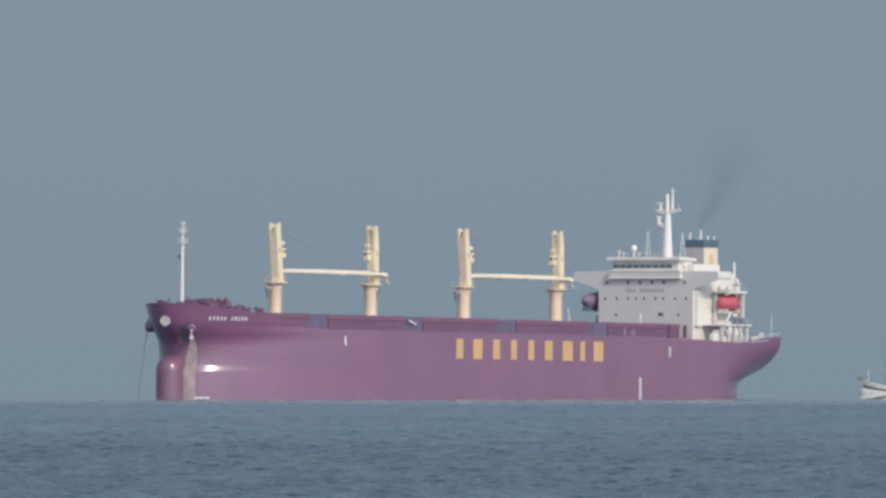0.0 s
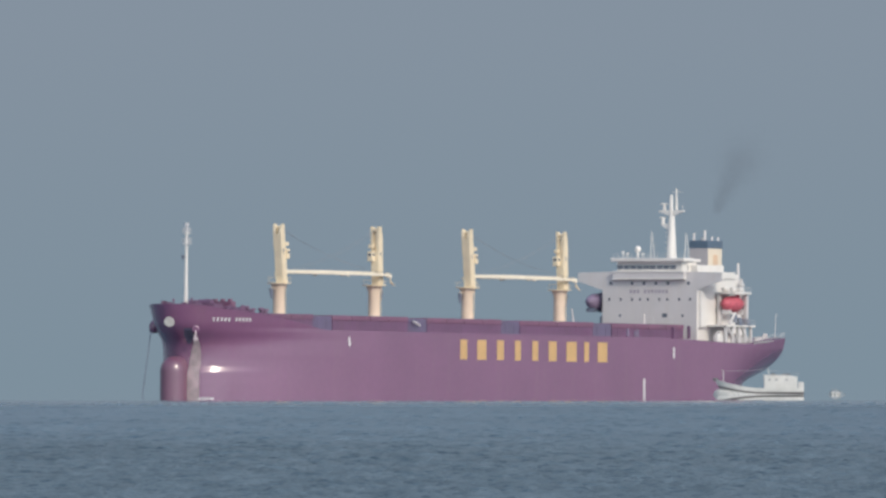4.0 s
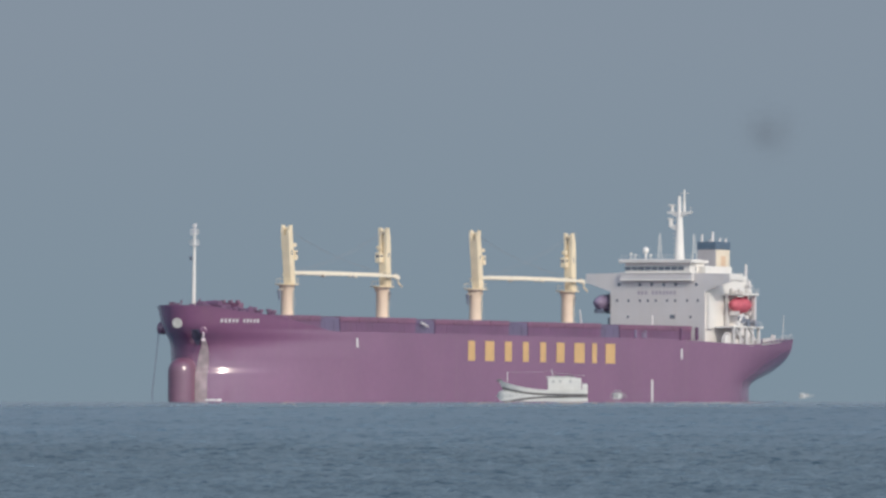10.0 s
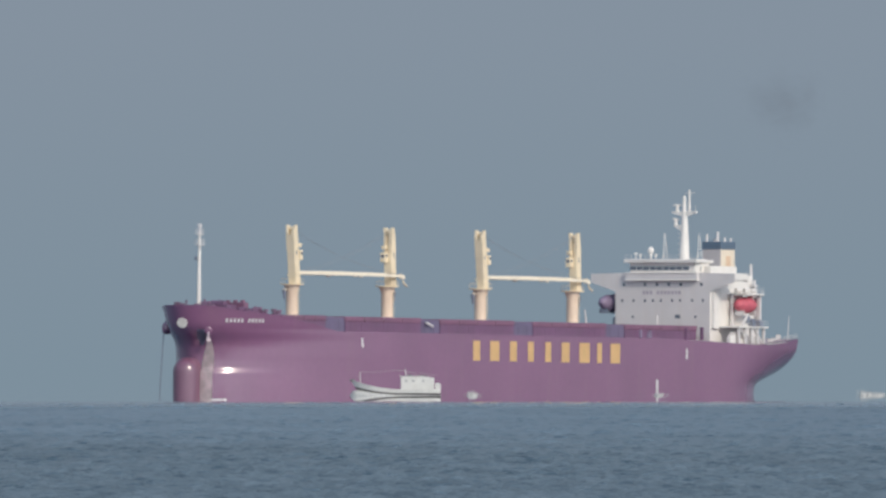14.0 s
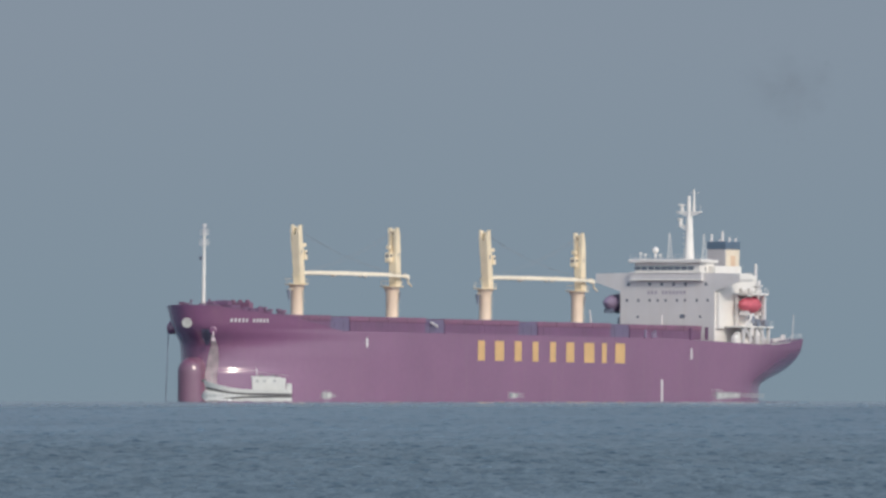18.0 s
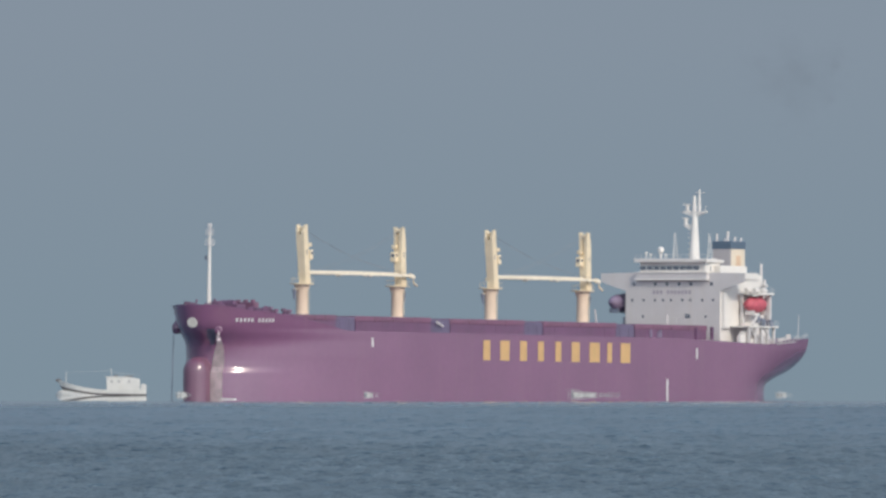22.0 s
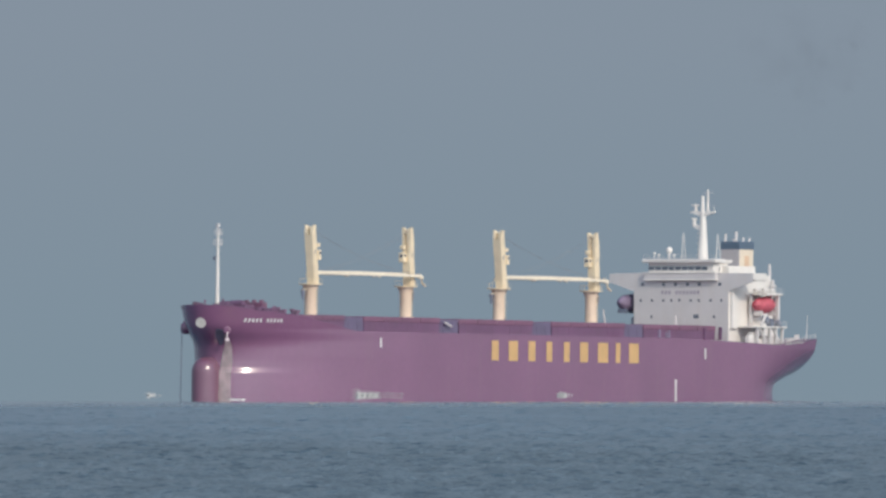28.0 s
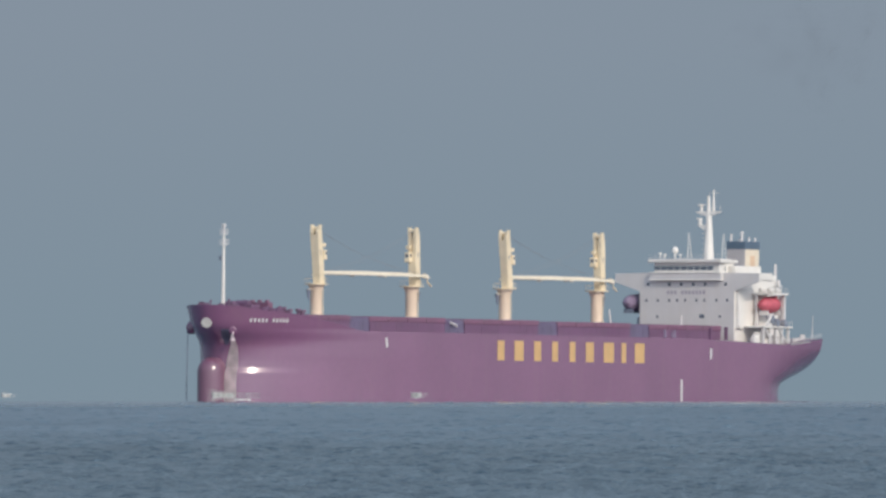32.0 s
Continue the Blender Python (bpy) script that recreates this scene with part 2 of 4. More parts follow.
def box(bm, x0, x1, y0, y1, z0, z1, bevel=0.0):
    vs = [bm.verts.new((x, y, z)) for x in (x0, x1) for y in (y0, y1) for z in (z0, z1)]
    fs = [bm.faces.new([vs[i] for i in q]) for q in ((0, 1, 3, 2), (4, 6, 7, 5), (0, 4, 5, 1), (2, 3, 7, 6), (0, 2, 6, 4), (1, 5, 7, 3))]
    if bevel:
        es = list({e for f in fs for e in f.edges})
        bmesh.ops.bevel(bm, geom=es, offset=bevel, segments=1, affect="EDGES")


def boxed(*a, bevel=0.0):
    bm = bmesh.new()
    box(bm, *a, bevel=bevel)
    return bm


def tube(bm, p0, p1, r0, r1=None, seg=10):
    """A tapered round bar with closed ends."""
    r1 = r0 if r1 is None else r1
    p0, p1 = Vector(p0), Vector(p1)
    q = (p1 - p0).to_track_quat("Z", "Y")
    rings = []
    for p, r in ((p0, r0), (p1, r1)):
        rings.append([bm.verts.new(p + q @ Vector((r * math.cos(2 * math.pi * i / seg), r * math.sin(2 * math.pi * i / seg), 0))) for i in range(seg)])
    for i in range(seg):
        j = (i + 1) % seg
        bm.faces.new((rings[0][i], rings[0][j], rings[1][j], rings[1][i]))
    bm.faces.new(rings[0][::-1])
    bm.faces.new(rings[1])


def tubed(p0, p1, r0, r1=None, seg=10):
    bm = bmesh.new()
    tube(bm, p0, p1, r0, r1, seg)
    return bm


def prism(bm, outline, y0, y1):
    """An outline in x and z, pushed through from y0 to y1."""
    a = [bm.verts.new((x, y0, z)) for x, z in outline]
    b = [bm.verts.new((x, y1, z)) for x, z in outline]
    n = len(outline)
    bm.faces.new(a)
    bm.faces.new(b[::-1])
    for i in range(n):
        j = (i + 1) % n
        bm.faces.new((a[j], a[i], b[i], b[j]))
    bmesh.ops.recalc_face_normals(bm, faces=bm.faces[:])


def blob(bm, c, r, sub=2, rough=0.0):
    """A rounded lump with radii r round c."""
    got = bmesh.ops.create_icosphere(bm, subdivisions=sub, radius=1.0)["verts"]
    for v in got:
        k = 1.0 + rough * noise.noise(v.co * 1.7 + Vector(c) * 3.1)
        v.co = Vector((c[0] + v.co.x * r[0] * k, c[1] + v.co.y * r[1] * k, c[2] + v.co.z * r[2] * k))


def sagging(bm, p0, p1, sag, r, n=10):
    """A wire rope that hangs between two points."""
    p0, p1 = Vector(p0), Vector(p1)
    pts = [p0.lerp(p1, i / n) - Vector((0, 0, sag * 4 * (i / n) * (1 - i / n))) for i in range(n + 1)]
    for a, b in zip(pts, pts[1:]):
        tube(bm, a, b, r, r, 5)


# ---------------------------------------------------------------- sea
def build_sea():
    bm = bmesh.new()
    xs = [-6000, -2500, -900, -300, -100, 0, 100, 300, 900, 2500, 6000]
    ys = [-9000, -6000, -4200, -3600, -3000, -2400, -1800, -1200, -600, -200, 0, 300, 1500, 6000]
    grid = [[bm.verts.new((x, y, 0)) for x in xs] for y in ys]
    for i in range(len(ys) - 1):
        for j in range(len(xs) - 1):
            bm.faces.new((grid[i][j], grid[i][j + 1], grid[i + 1][j + 1], grid[i + 1][j]))
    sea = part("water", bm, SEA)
    tagged(sea, "hazy blue-grey sea with wind ripples and a glassy mirage band", "sea", kind="structure")


CHOPS = []


def build_chop():
    """Short steep wavelets on the open water, in groups that drift and heave one after the other."""
    rng = random.Random(11)
    for g in range(8):
        verts, faces = [], []
        for _ in range(4600):
            down = 57.0 + 177.0 * rng.random() ** (0.45 if rng.random() < 0.7 else 0.9)
            d = 4.5 * FOCAL / down
            x = (rng.random() - 0.5) * (d * 0.056 + 14)
            y = d - 4000.0
            size = rng.random() ** 3
            half_long = (0.06 + 0.40 * size) * (0.5 + d / 1700)
            high = (0.020 + 0.085 * size + 0.02 * rng.random()) * (0.75 + d / 5500)
            deep = 0.5 + 0.9 * rng.random()
            lean = rng.uniform(-0.3, 0.3)
            base = len(verts)
            for k in range(5):
                f = k / 4 * 2 - 1
                h = high * (1 - f * f) * (0.7 + 0.6 * rng.random())
                px, py = x + f * half_long, y + f * lean
                verts += [(px, py - deep, -0.10), (px, py - 0.25 * deep, h * 0.75), (px, py, h), (px, py + deep, -0.10)]
            for k in range(4):
                a = base + 4 * k
                for q in range(3):
                    faces.append((a + q, a + 4 + q, a + 5 + q, a + 1 + q))
        me = bpy.data.meshes.new("wavelets")
        me.from_pydata(verts, [], faces)
        me.materials.append(CHOP)
        for p in me.polygons:
            p.use_smooth = True
        ob = new("wavelets", me)
        tagged(ob, "short dark wind wavelets drifting over the sea", "waves", kind="stuff")
        CHOPS.append(ob)


# ---------------------------------------------------------------- ship
ship = new("bulk_carrier")
ship.matrix_world = pose(0, 0, 0, 0, -0.6, 237)
tagged(ship, "wine-red bulk carrier with four cream deck cranes, at anchor", "cargo ship")
HALF = 16.1
STERN = -98.6


def swell(w):
    """Fullness of the forefoot."""
    return 0.46 * (0.5 + 0.5 * math.cos(math.pi * min(1.0, max(0.0, (w - 3.05) / 1.2))))


def stem(w):
    return swell(w) + float(np.interp(w, [-3, 0, 5.5, 7, 8.2, 9.2, 10.6, 11.6, 12.4, 15.5], [88.5, 88.5, 88.3, 88.4, 88.7, 89.4, 91.1, 92.0, 92.4, 93.5]))


def entry(w):
    return float(np.interp(w, [-3, 6.6, 8.2, 11.4, 15.5], [46, 46, 47.5, 53.5, 51.5]))


def run(w):
    return float(np.interp(w, [-3, 0, 0.6, 2.2, 3.0, 3.8, 5.0, 6.6, 9.3, 11.5], [97, 99.0, 98.4, 98.6, 100.0, 103.5, 109.5, 117, 131, 136]))


def half(u, w):
    """Half breadth of the hull at u forward of midships and height w."""
    a = stem(w) - u
    if a <= 0:
        return 0.0
    fade = min(1.0, max(0.0, (a - 6.5) / 8.0))          # the fullness dies away towards the parallel body
    a -= swell(w) * fade * fade * (3 - 2 * fade)
    b = HALF
    la = entry(w)
    if a < la:
        b = HALF * max(0.0, 1 - (1 - a / la) ** 2) ** 0.53
    if -u > 70:
        b = min(b, HALF * max(0.0, 1 - ((-u - 70) / (run(w) - 70)) ** 2.2))
    return b


def sheer(u):
    """Height of the upper deck at the side."""
    return float(np.interp(u, [STERN, -92, -80, -66, -50, 60, 92], [11.5, 10.9, 10.2, 10.6, 11.0, 11.05, 11.3]))


def rim(u):
    """Top of the side plating: the sheer line, and the bulwark of the raised forecastle that rises from the first hatch to the stem."""
    if u > 62:
        return float(np.interp(u, [62, 73.5, 76, 78.5, 85.3, 89.5, 92.5], [11.05, 13.3, 13.65, 13.9, 14.6, 15.25, 15.45]))
    return sheer(u)


def stations(w, n=110):
    """Places along the hull at height w, dense towards the ends."""
    back = STERN
    return [stem(w) - (stem(w) - back) * (0.5 - 0.5 * math.cos(math.pi * (i / n) ** 1.15 if i else 0)) for i in range(n + 1)]


def loft(bm, rows_per_side):
    """Skins rows of points."""
    grid = [[bm.verts.new(p) for p in row] for row in rows_per_side]
    for r0, r1 in zip(grid, grid[1:]):
        for i in range(len(r0) - 1):
            bm.faces.new((r0[i], r0[i + 1], r1[i + 1], r1[i]))
    return grid


def build_hull():
    bm = bmesh.new()
    levels = [-3, -1, 0, 1, 2, 2.5, 2.8, 3.1, 3.35, 3.6, 3.9, 4.2, 4.5, 4.8, 5.1, 5.4, 5.9, 6.6, 7.4, 7.8, 8.2, 8.6, 9, 9.4, 9.8, 10.15, 10.5]
    for side in (1, -1):
        rows = []
        for w in levels:
            rows.append([(u, side * half(u, min(w, rim(u) - 0.02)), min(w, rim(u) - 0.02)) for u in stations(w)])
        for f in (0.08, 0.16, 0.25, 0.35, 0.45, 0.6, 0.8, 1.0):
            row = []
            for i, u in enumerate(stations(10.5 + 4.95 * f)):
                z = 10.5 + (rim(u) - 10.5) * f if rim(u) > 10.6 else rim(u) - 0.02 * (1 - f)
                row.append((u, side * half(u, z) if i else 0.0, z))
            rows.append(row)
        grid = loft(bm, rows)
        for r0, r1 in zip(grid, grid[1:]):           # transom, closed to the middle line
            m0, m1 = bm.verts.new((r0[-1].co.x, 0, r0[-1].co.z)), bm.verts.new((r1[-1].co.x, 0, r1[-1].co.z))
            bm.faces.new((r0[-1], m0, m1, r1[-1]))
    bmesh.ops.remove_doubles(bm, verts=bm.verts[:], dist=0.002)
    bmesh.ops.recalc_face_normals(bm, faces=bm.faces[:])
    hull = part("hull", bm, HULL, ship, "wine-red painted steel hull, paled by painted-in haze, streaked", smooth=True)

    bm = bmesh.new()
    ring = [(u, half(u, 11.0)) for u in stations(10.9, 60)]
    rows = [[(u, s * b * 0.995, sheer(u) - 0.05) for u, b in ring] for s in (1, 0.33, -0.33, -1)]
    loft(bm, rows)
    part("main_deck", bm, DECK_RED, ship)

    # the forecastle deck inside the bulwark
    n = 30
    bm = bmesh.new()
    us = [73.6 + (stem(13.3) - 74.0) * (1 - (1 - i / n) ** 2) for i in range(n + 1)]
    loft(bm, [[(u, s * half(u, 13.3) * 0.985, 13.3) for u in us] for s in (1, 0, -1)])
    part("forecastle_deck", bm, DECK_RED, ship)
    for side in (1, -1):
        bm = bmesh.new()
        pts = [Vector((u, side * half(u, rim(u)), rim(u))) for u in [73.7 + (stem(15.4) - 73.75) * (1 - (1 - i / 24) ** 2) for i in range(25)]]
        for p0, p1 in zip(pts, pts[1:]):
            tube(bm, p0, p1, 0.10, 0.10, 6)
        part("bulwark_rail", bm, HULL, ship)
    part("forecastle_bulkhead", boxed(73.3, 73.6, -half(73.5, 12) + 0.2, half(73.5, 12) - 0.2, 11.0, 13.3), DECK_RED, ship)
    return hull


def on_hull(name, u0, u1, w0, w1, material, parent, label="", side=1, off=0.05, n=3, slant=0.0, radius=0.0):
    """A painted patch that follows the plating."""
    bm = bmesh.new()
    rows = []
    for j in range(n + 1):
        w = w0 + (w1 - w0) * j / n
        row = []
        for i in range(n + 1):
            u = u0 + (u1 - u0) * i / n + slant * j / n
            if radius and j in (0, n) and i in (0, n):
                u += radius * (1 if (i == 0) == (u1 > u0) else -1)
            b = half(u, w)
            e = 0.05
            du, dw = (half(u + e, w) - half(u - e, w)) / (2 * e), (half(u, w + e) - half(u, w - e)) / (2 * e)
            nn = Vector((-du, 1, -dw)).normalized()
            row.append((u + nn.x * off, side * (b + nn.y * off), w + nn.z * off))
        rows.append(row)
    loft(bm, rows)
    bmesh.ops.recalc_face_normals(bm, faces=bm.faces[:])
    if bm.faces and sum(f.normal.y for f in bm.faces) * side < 0:
        bmesh.ops.reverse_faces(bm, faces=bm.faces[:])
    bmesh.ops.solidify(bm, geom=bm.faces[:], thickness=0.03)
    return part(name, bm, material, parent, label)


def u_at(x, v=HALF):
    """Where along the port side a mark lies that shows x from the middle line."""
    return (839 + v * 0.839 * 9.52 - x) / (0.545 * 9.52)


def build_markings(hull):
    # big yellow blocks painted along the side
    for x0, x1 in ((804, 822), (834, 856), (869, 887), (901, 917), (932, 948), (961, 981), (993, 1017), (1028, 1036), (1049, 1072)):
        trim = 0 if x1 - x0 < 10 else 3
        on_hull("lettering_block", u_at(x0 + trim + 63), u_at(x1 - trim + 63), 6.15, 9.85, YELLOW, hull, "plain yellow lettering block", radius=0.0)
    for x, w0, w1, wide in ((682, 8.2, 9.9, 0.5), (1253, 7.2, 9.2, 0.55), (1199.5, -0.6, 3.25, 0.65)):
        on_hull("draught_mark", u_at(x) - wide / 2, u_at(x) + wide / 2, w0, w1, MARK, hull, "white painted draught mark")
    for i in range(11):
        if i == 5:
            continue
        u = 87.35 - i * 0.69
        on_hull("name_bar", u, u - 0.34, 12.45, 13.1, MARK, hull, "white painted name bar", off=0.09)
    # dried mud below the port hawse pipe
    bm = bmesh.new()
    rows = []
    for j in range(25):
        w = -1.7 + 11.7 * j / 24
        a0, a1 = float(np.interp(w, [0, 5, 7, 8.5, 10], [0.36, 0.40, 0.58, 0.92, 1.36])), float(np.interp(w, [0, 5, 7, 8.5, 10], [1.50, 1.46, 1.48, 1.52, 1.58]))
        rows.append([(stem(w) - a + 0.08, half(stem(w) - a, w) + 0.07, w) for a in [a0 + (a1 - a0) * i / 6 for i in range(7)]])
    loft(bm, rows)
    bmesh.ops.solidify(bm, geom=bm.faces[:], thickness=0.02)
    part("mud_wash", bm, MUD, hull, "pale dried mud washed down from the anchor")
    # flat dark patch that paints the anchor pocket's shade beside the port hawse pipe
    bm = bmesh.new()
    rows = []
    for j in range(13):
        w = 8.2 + 2.9 * j / 12
        a0, a1 = float(np.interp(w, [8.2, 9.6, 11.1], [0.42, 0.36, 0.85])), float(np.interp(w, [8.2, 9.6, 11.1], [0.60, 1.15, 1.75]))
        rows.append([(stem(w) - a + 0.07, half(stem(w) - a, w) + 0.06, w) for a in [a0 + (a1 - a0) * i / 6 for i in range(7)]])
    loft(bm, rows)
    bmesh.ops.solidify(bm, geom=bm.faces[:], thickness=0.015)
    part("pocket_shade_patch", bm, POCKET, hull, "dark blue-grey patch painted for the anchor pocket's shade")


def build_bulb(hull):
    """The bulb of the forefoot, half out of the water at light draught."""
    bm = bmesh.new()
    rows = []
    for j in range(25):                                # a round nose with a domed top, running aft into the stem
        g = j / 24
        if g < 0.5:
            w, k = -3.0 + 6.2 * g * 2, 1.0
        else:
            e = (g - 0.5) * math.pi
            w, k = 3.2 + 2.75 * math.sin(e), math.cos(e)
        row = [(83.5, -0.7 * k, w)]
        row += [(90.5 + 2.3 * k * math.cos(e), 2.35 * k * math.sin(e), w) for e in [(-0.5 + i / 28) * math.pi for i in range(29)]]
        rows.append(row + [(83.5, 0.7 * k, w)])
    loft(bm, rows)
    bmesh.ops.remove_doubles(bm, verts=bm.verts[:], dist=0.002)
    bmesh.ops.recalc_face_normals(bm, faces=bm.faces[:])
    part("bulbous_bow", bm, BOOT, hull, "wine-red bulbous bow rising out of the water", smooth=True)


def build_anchor(side):
    u, w = (89.3, 10.9) if side > 0 else (85.6, 12.0)
    v = half(u, w)
    c = Vector((u, side * v, w))
    n = Vector((0.80, side * 0.56, -0.2)).normalized() if side > 0 else Vector((0.45, -0.85, -0.25)).normalized()
    bm = bmesh.new()
    tube(bm, c - n * 0.6, c + n * 0.25, 0.85, 0.75, 18)
    tube(bm, c + n * 0.25, c + n * 0.38, 0.75, 0.55, 18)
    if side < 0:
        blob(bm, c + Vector((0.2, 0.1, -0.6)), (1.0, 0.9, 1.15), 3)
    hawse = part("hawse_pipe", bm, HULL, ship, "wine-red hawse pipe bolster")
    bm = bmesh.new()
    box(bm, -0.22, 0.22, -0.2, 0.2, -2.4, 0.2, 0.05)
    prism(bm, [(-0.85, -1.6), (-0.7, -2.6), (0.7, -2.6), (0.85, -1.6), (0.5, -2.0), (-0.5, -2.0)], -0.25, 0.25)
    size = (0.5, 0.5, 0.6) if side > 0 else (0.9, 0.9, 0.55)
    bmesh.ops.transform(bm, matrix=Matrix.Translation(c + n * (0.4 if side > 0 else 0.1)) @ pose(0, 0, -0.3, 0, 0, -40) @ Matrix.Diagonal((*size, 1)), verts=bm.verts[:])
    part("anchor", bm, MUD if side > 0 else POCKET, hawse, "pale mud-caked stockless anchor" if side > 0 else "dark stockless anchor")


def build_stem_plate():
    """The round pale plate on the nose of the stem."""
    c, n = Vector((stem(12.3) - 0.25, 0.35, 12.3)), Vector((0.93, 0.35, -0.1)).normalized()
    part("stem_plate", tubed(c - n * 0.4, c + n * 0.55, 0.98, 0.93, 20), PLATE, ship, "pale round plate on the stem")


def build_chain():
    """Anchor chain hung from its hawse; it swings with the moored ship."""
    bm = bmesh.new()
    n, fall = 46, 11.6
    for i in range(n):
        p, q = Vector((0, 0, -fall * i / n)), Vector((0, 0, -fall * (i + 0.9) / n))
        o = Vector((0.09, 0, 0)) if i % 2 else Vector((0, 0.09, 0))
        tube(bm, p + o, q + o, 0.05, 0.05, 5)
        tube(bm, p - o, q - o, 0.05, 0.05, 5)
    chain = part("anchor_chain", bm, HAZED, ship, "blue-grey anchor chain leading down to the water")
    chain.location = (90.4, -5.0, 10.0)
    return chain


def build_forecastle_gear():
    for u, v, wide, top in ((79.8, 0.0, 1.1, 16.5), (82.6, -1.5, 0.8, 16.2), (86.2, 1.6, 0.6, 16.3)):
        bm = bmesh.new()
        box(bm, u - 0.7, u + 0.7, v - wide, v + wide, 13.3, top - 0.7, 0.08)
        tube(bm, (u, v - wide * 1.3, top - 0.75), (u, v + wide * 1.3, top - 0.75), 0.75, 0.75, 12)
        part("windlass", bm, DECK_RED, ship, "plum-painted windlass drum on its bed")
    bm = bmesh.new()
    box(bm, 73.7, 75.2, -4.0, 2.6, 13.3, 16.2, 0.1)
    for v in (-3.2, -1.4, 0.2, 1.8):
        box(bm, 74.1, 74.8, v - 0.35, v + 0.35, 16.2, 16.65, 0.06)
    part("bosun_store", bm, COVER, ship, "wine-painted store house with low vents")
    for u, v, top, r in ((78.0, 8.0, 15.3, 0.28), (76.6, 8.3, 14.9, 0.35), (75.3, 9.2, 15.0, 0.4), (74.4, 9.6, 14.8, 0.45), (88.3, 2.6, 16.7, 0.14), (88.9, -1.0, 16.5, 0.14)):
        bm = bmesh.new()
        tube(bm, (u, v, 13.3), (u, v, top - 0.4), r, r * 0.8, 8)
        tube(bm, (u, v, top - 0.45), (u, v, top), r * 1.5, r * 1.3, 8)
        part("deck_vent", bm, DECK_RED, ship, "mushroom ventilator")
    for u, v, r in ((84.5, 3.2, 0.9), (84.5, -3.2, 0.9), (80.0, 7.0, 0.8), (80.0, -7.0, 0.8)):
        bm = bmesh.new()
        tube(bm, (u, v - 1.2, 14.3), (u, v + 1.2, 14.3), r, r, 14)
        for s in (-1.3, 1.3):
            tube(bm, (u, v + s - 0.1, 14.3), (u, v + s + 0.1, 14.3), r + 0.35, r + 0.35, 14)
            box(bm, u - 0.7, u + 0.7, v + s - 0.12, v + s + 0.12, 13.3, 14.3)
        part("windlass", bm, DECK_RED, ship, "oxide-red mooring windlass")
    for u, v, h in ((89.6, 1.8, 2.4), (90.3, -1.0, 2.5), (88.0, 3.8, 2.2), (85.0, 5.9, 1.8), (82.0, 7.8, 1.6), (78.6, 9.2, 1.3), (88.4, -3.4, 2.7), (86.4, -4.8, 2.6), (76.5, 10.4, 1.0)):
        bm = bmesh.new()
        for s in (-0.45, 0.45):
            tube(bm, (u + s, v, 13.3), (u + s, v, 13.3 + h), 0.24, 0.24, 8)
            tube(bm, (u + s, v, 13.3 + h), (u + s, v, 13.42 + h), 0.33, 0.33, 8)
        part("bollard", bm, DECK_RED, ship, "oxide-red mooring bollard")
    for u, v, h in ((83.6, 5.0, 1.9), (79.5, 3.0, 1.9), (79.5, -4.0, 2.1), (86.6, 3.0, 2.2), (81.5, 5.8, 1.6)):
        bm = bmesh.new()
        tube(bm, (u, v, 13.3), (u, v, 13.3 + h), 0.35, 0.35, 10)
        blob(bm, (u, v, 13.3 + h), (0.6, 0.6, 0.35), 2)
        part("mushroom_vent", bm, DECK_RED, ship, "oxide-red mushroom vent")
    for u0, u1, v, h in ((83.0, 86.0, 5.2, 2.35), (78.5, 82.0, 7.2, 1.35)):
        part("deck_locker", boxed(u0, u1, v - 0.8, v + 0.8, 13.3, 13.3 + h, bevel=0.1), DECK_RED, ship, "oxide-red deck locker")


def build_foremast():
    base = (86.4, 0.0, 13.3)
    mast = part("foremast", tubed(base, (86.2, 0.0, 28.9), 0.40, 0.24, 10), BRIGHT, ship, "tall white tubular foremast")
    for z, r in ((26.5, 0.85), (28.4, 0.75)):
        bm = bmesh.new()
        tube(bm, (86.2, 0, z), (86.2, 0, z + 0.12), r, r, 8)
        for k in range(6):
            a, b = k * math.pi / 3, (k + 1) * math.pi / 3
            p, q = Vector((86.2 + r * math.cos(a), r * math.sin(a), z)), Vector((86.2 + r * math.cos(b), r * math.sin(b), z + 1.0))
            tube(bm, p, p + Vector((0, 0, 1.0)), 0.05, 0.05, 4)
            tube(bm, p + Vector((0, 0, 1.0)), q, 0.05, 0.05, 4)
        part("platform", bm, WHITE, mast)
    bm = bmesh.new()
    tube(bm, (86.2, 0, 28.8), (86.2, 0, 30.1), 0.22, 0.18, 8)
    box(bm, 85.9, 86.5, -0.3, 0.3, 29.8, 30.45, 0.05)
    part("masthead_light", bm, MARK, mast)
    part("horn", boxed(85.9, 86.5, -0.95, -0.3, 23.8, 24.5, bevel=0.08), HAZED, mast)


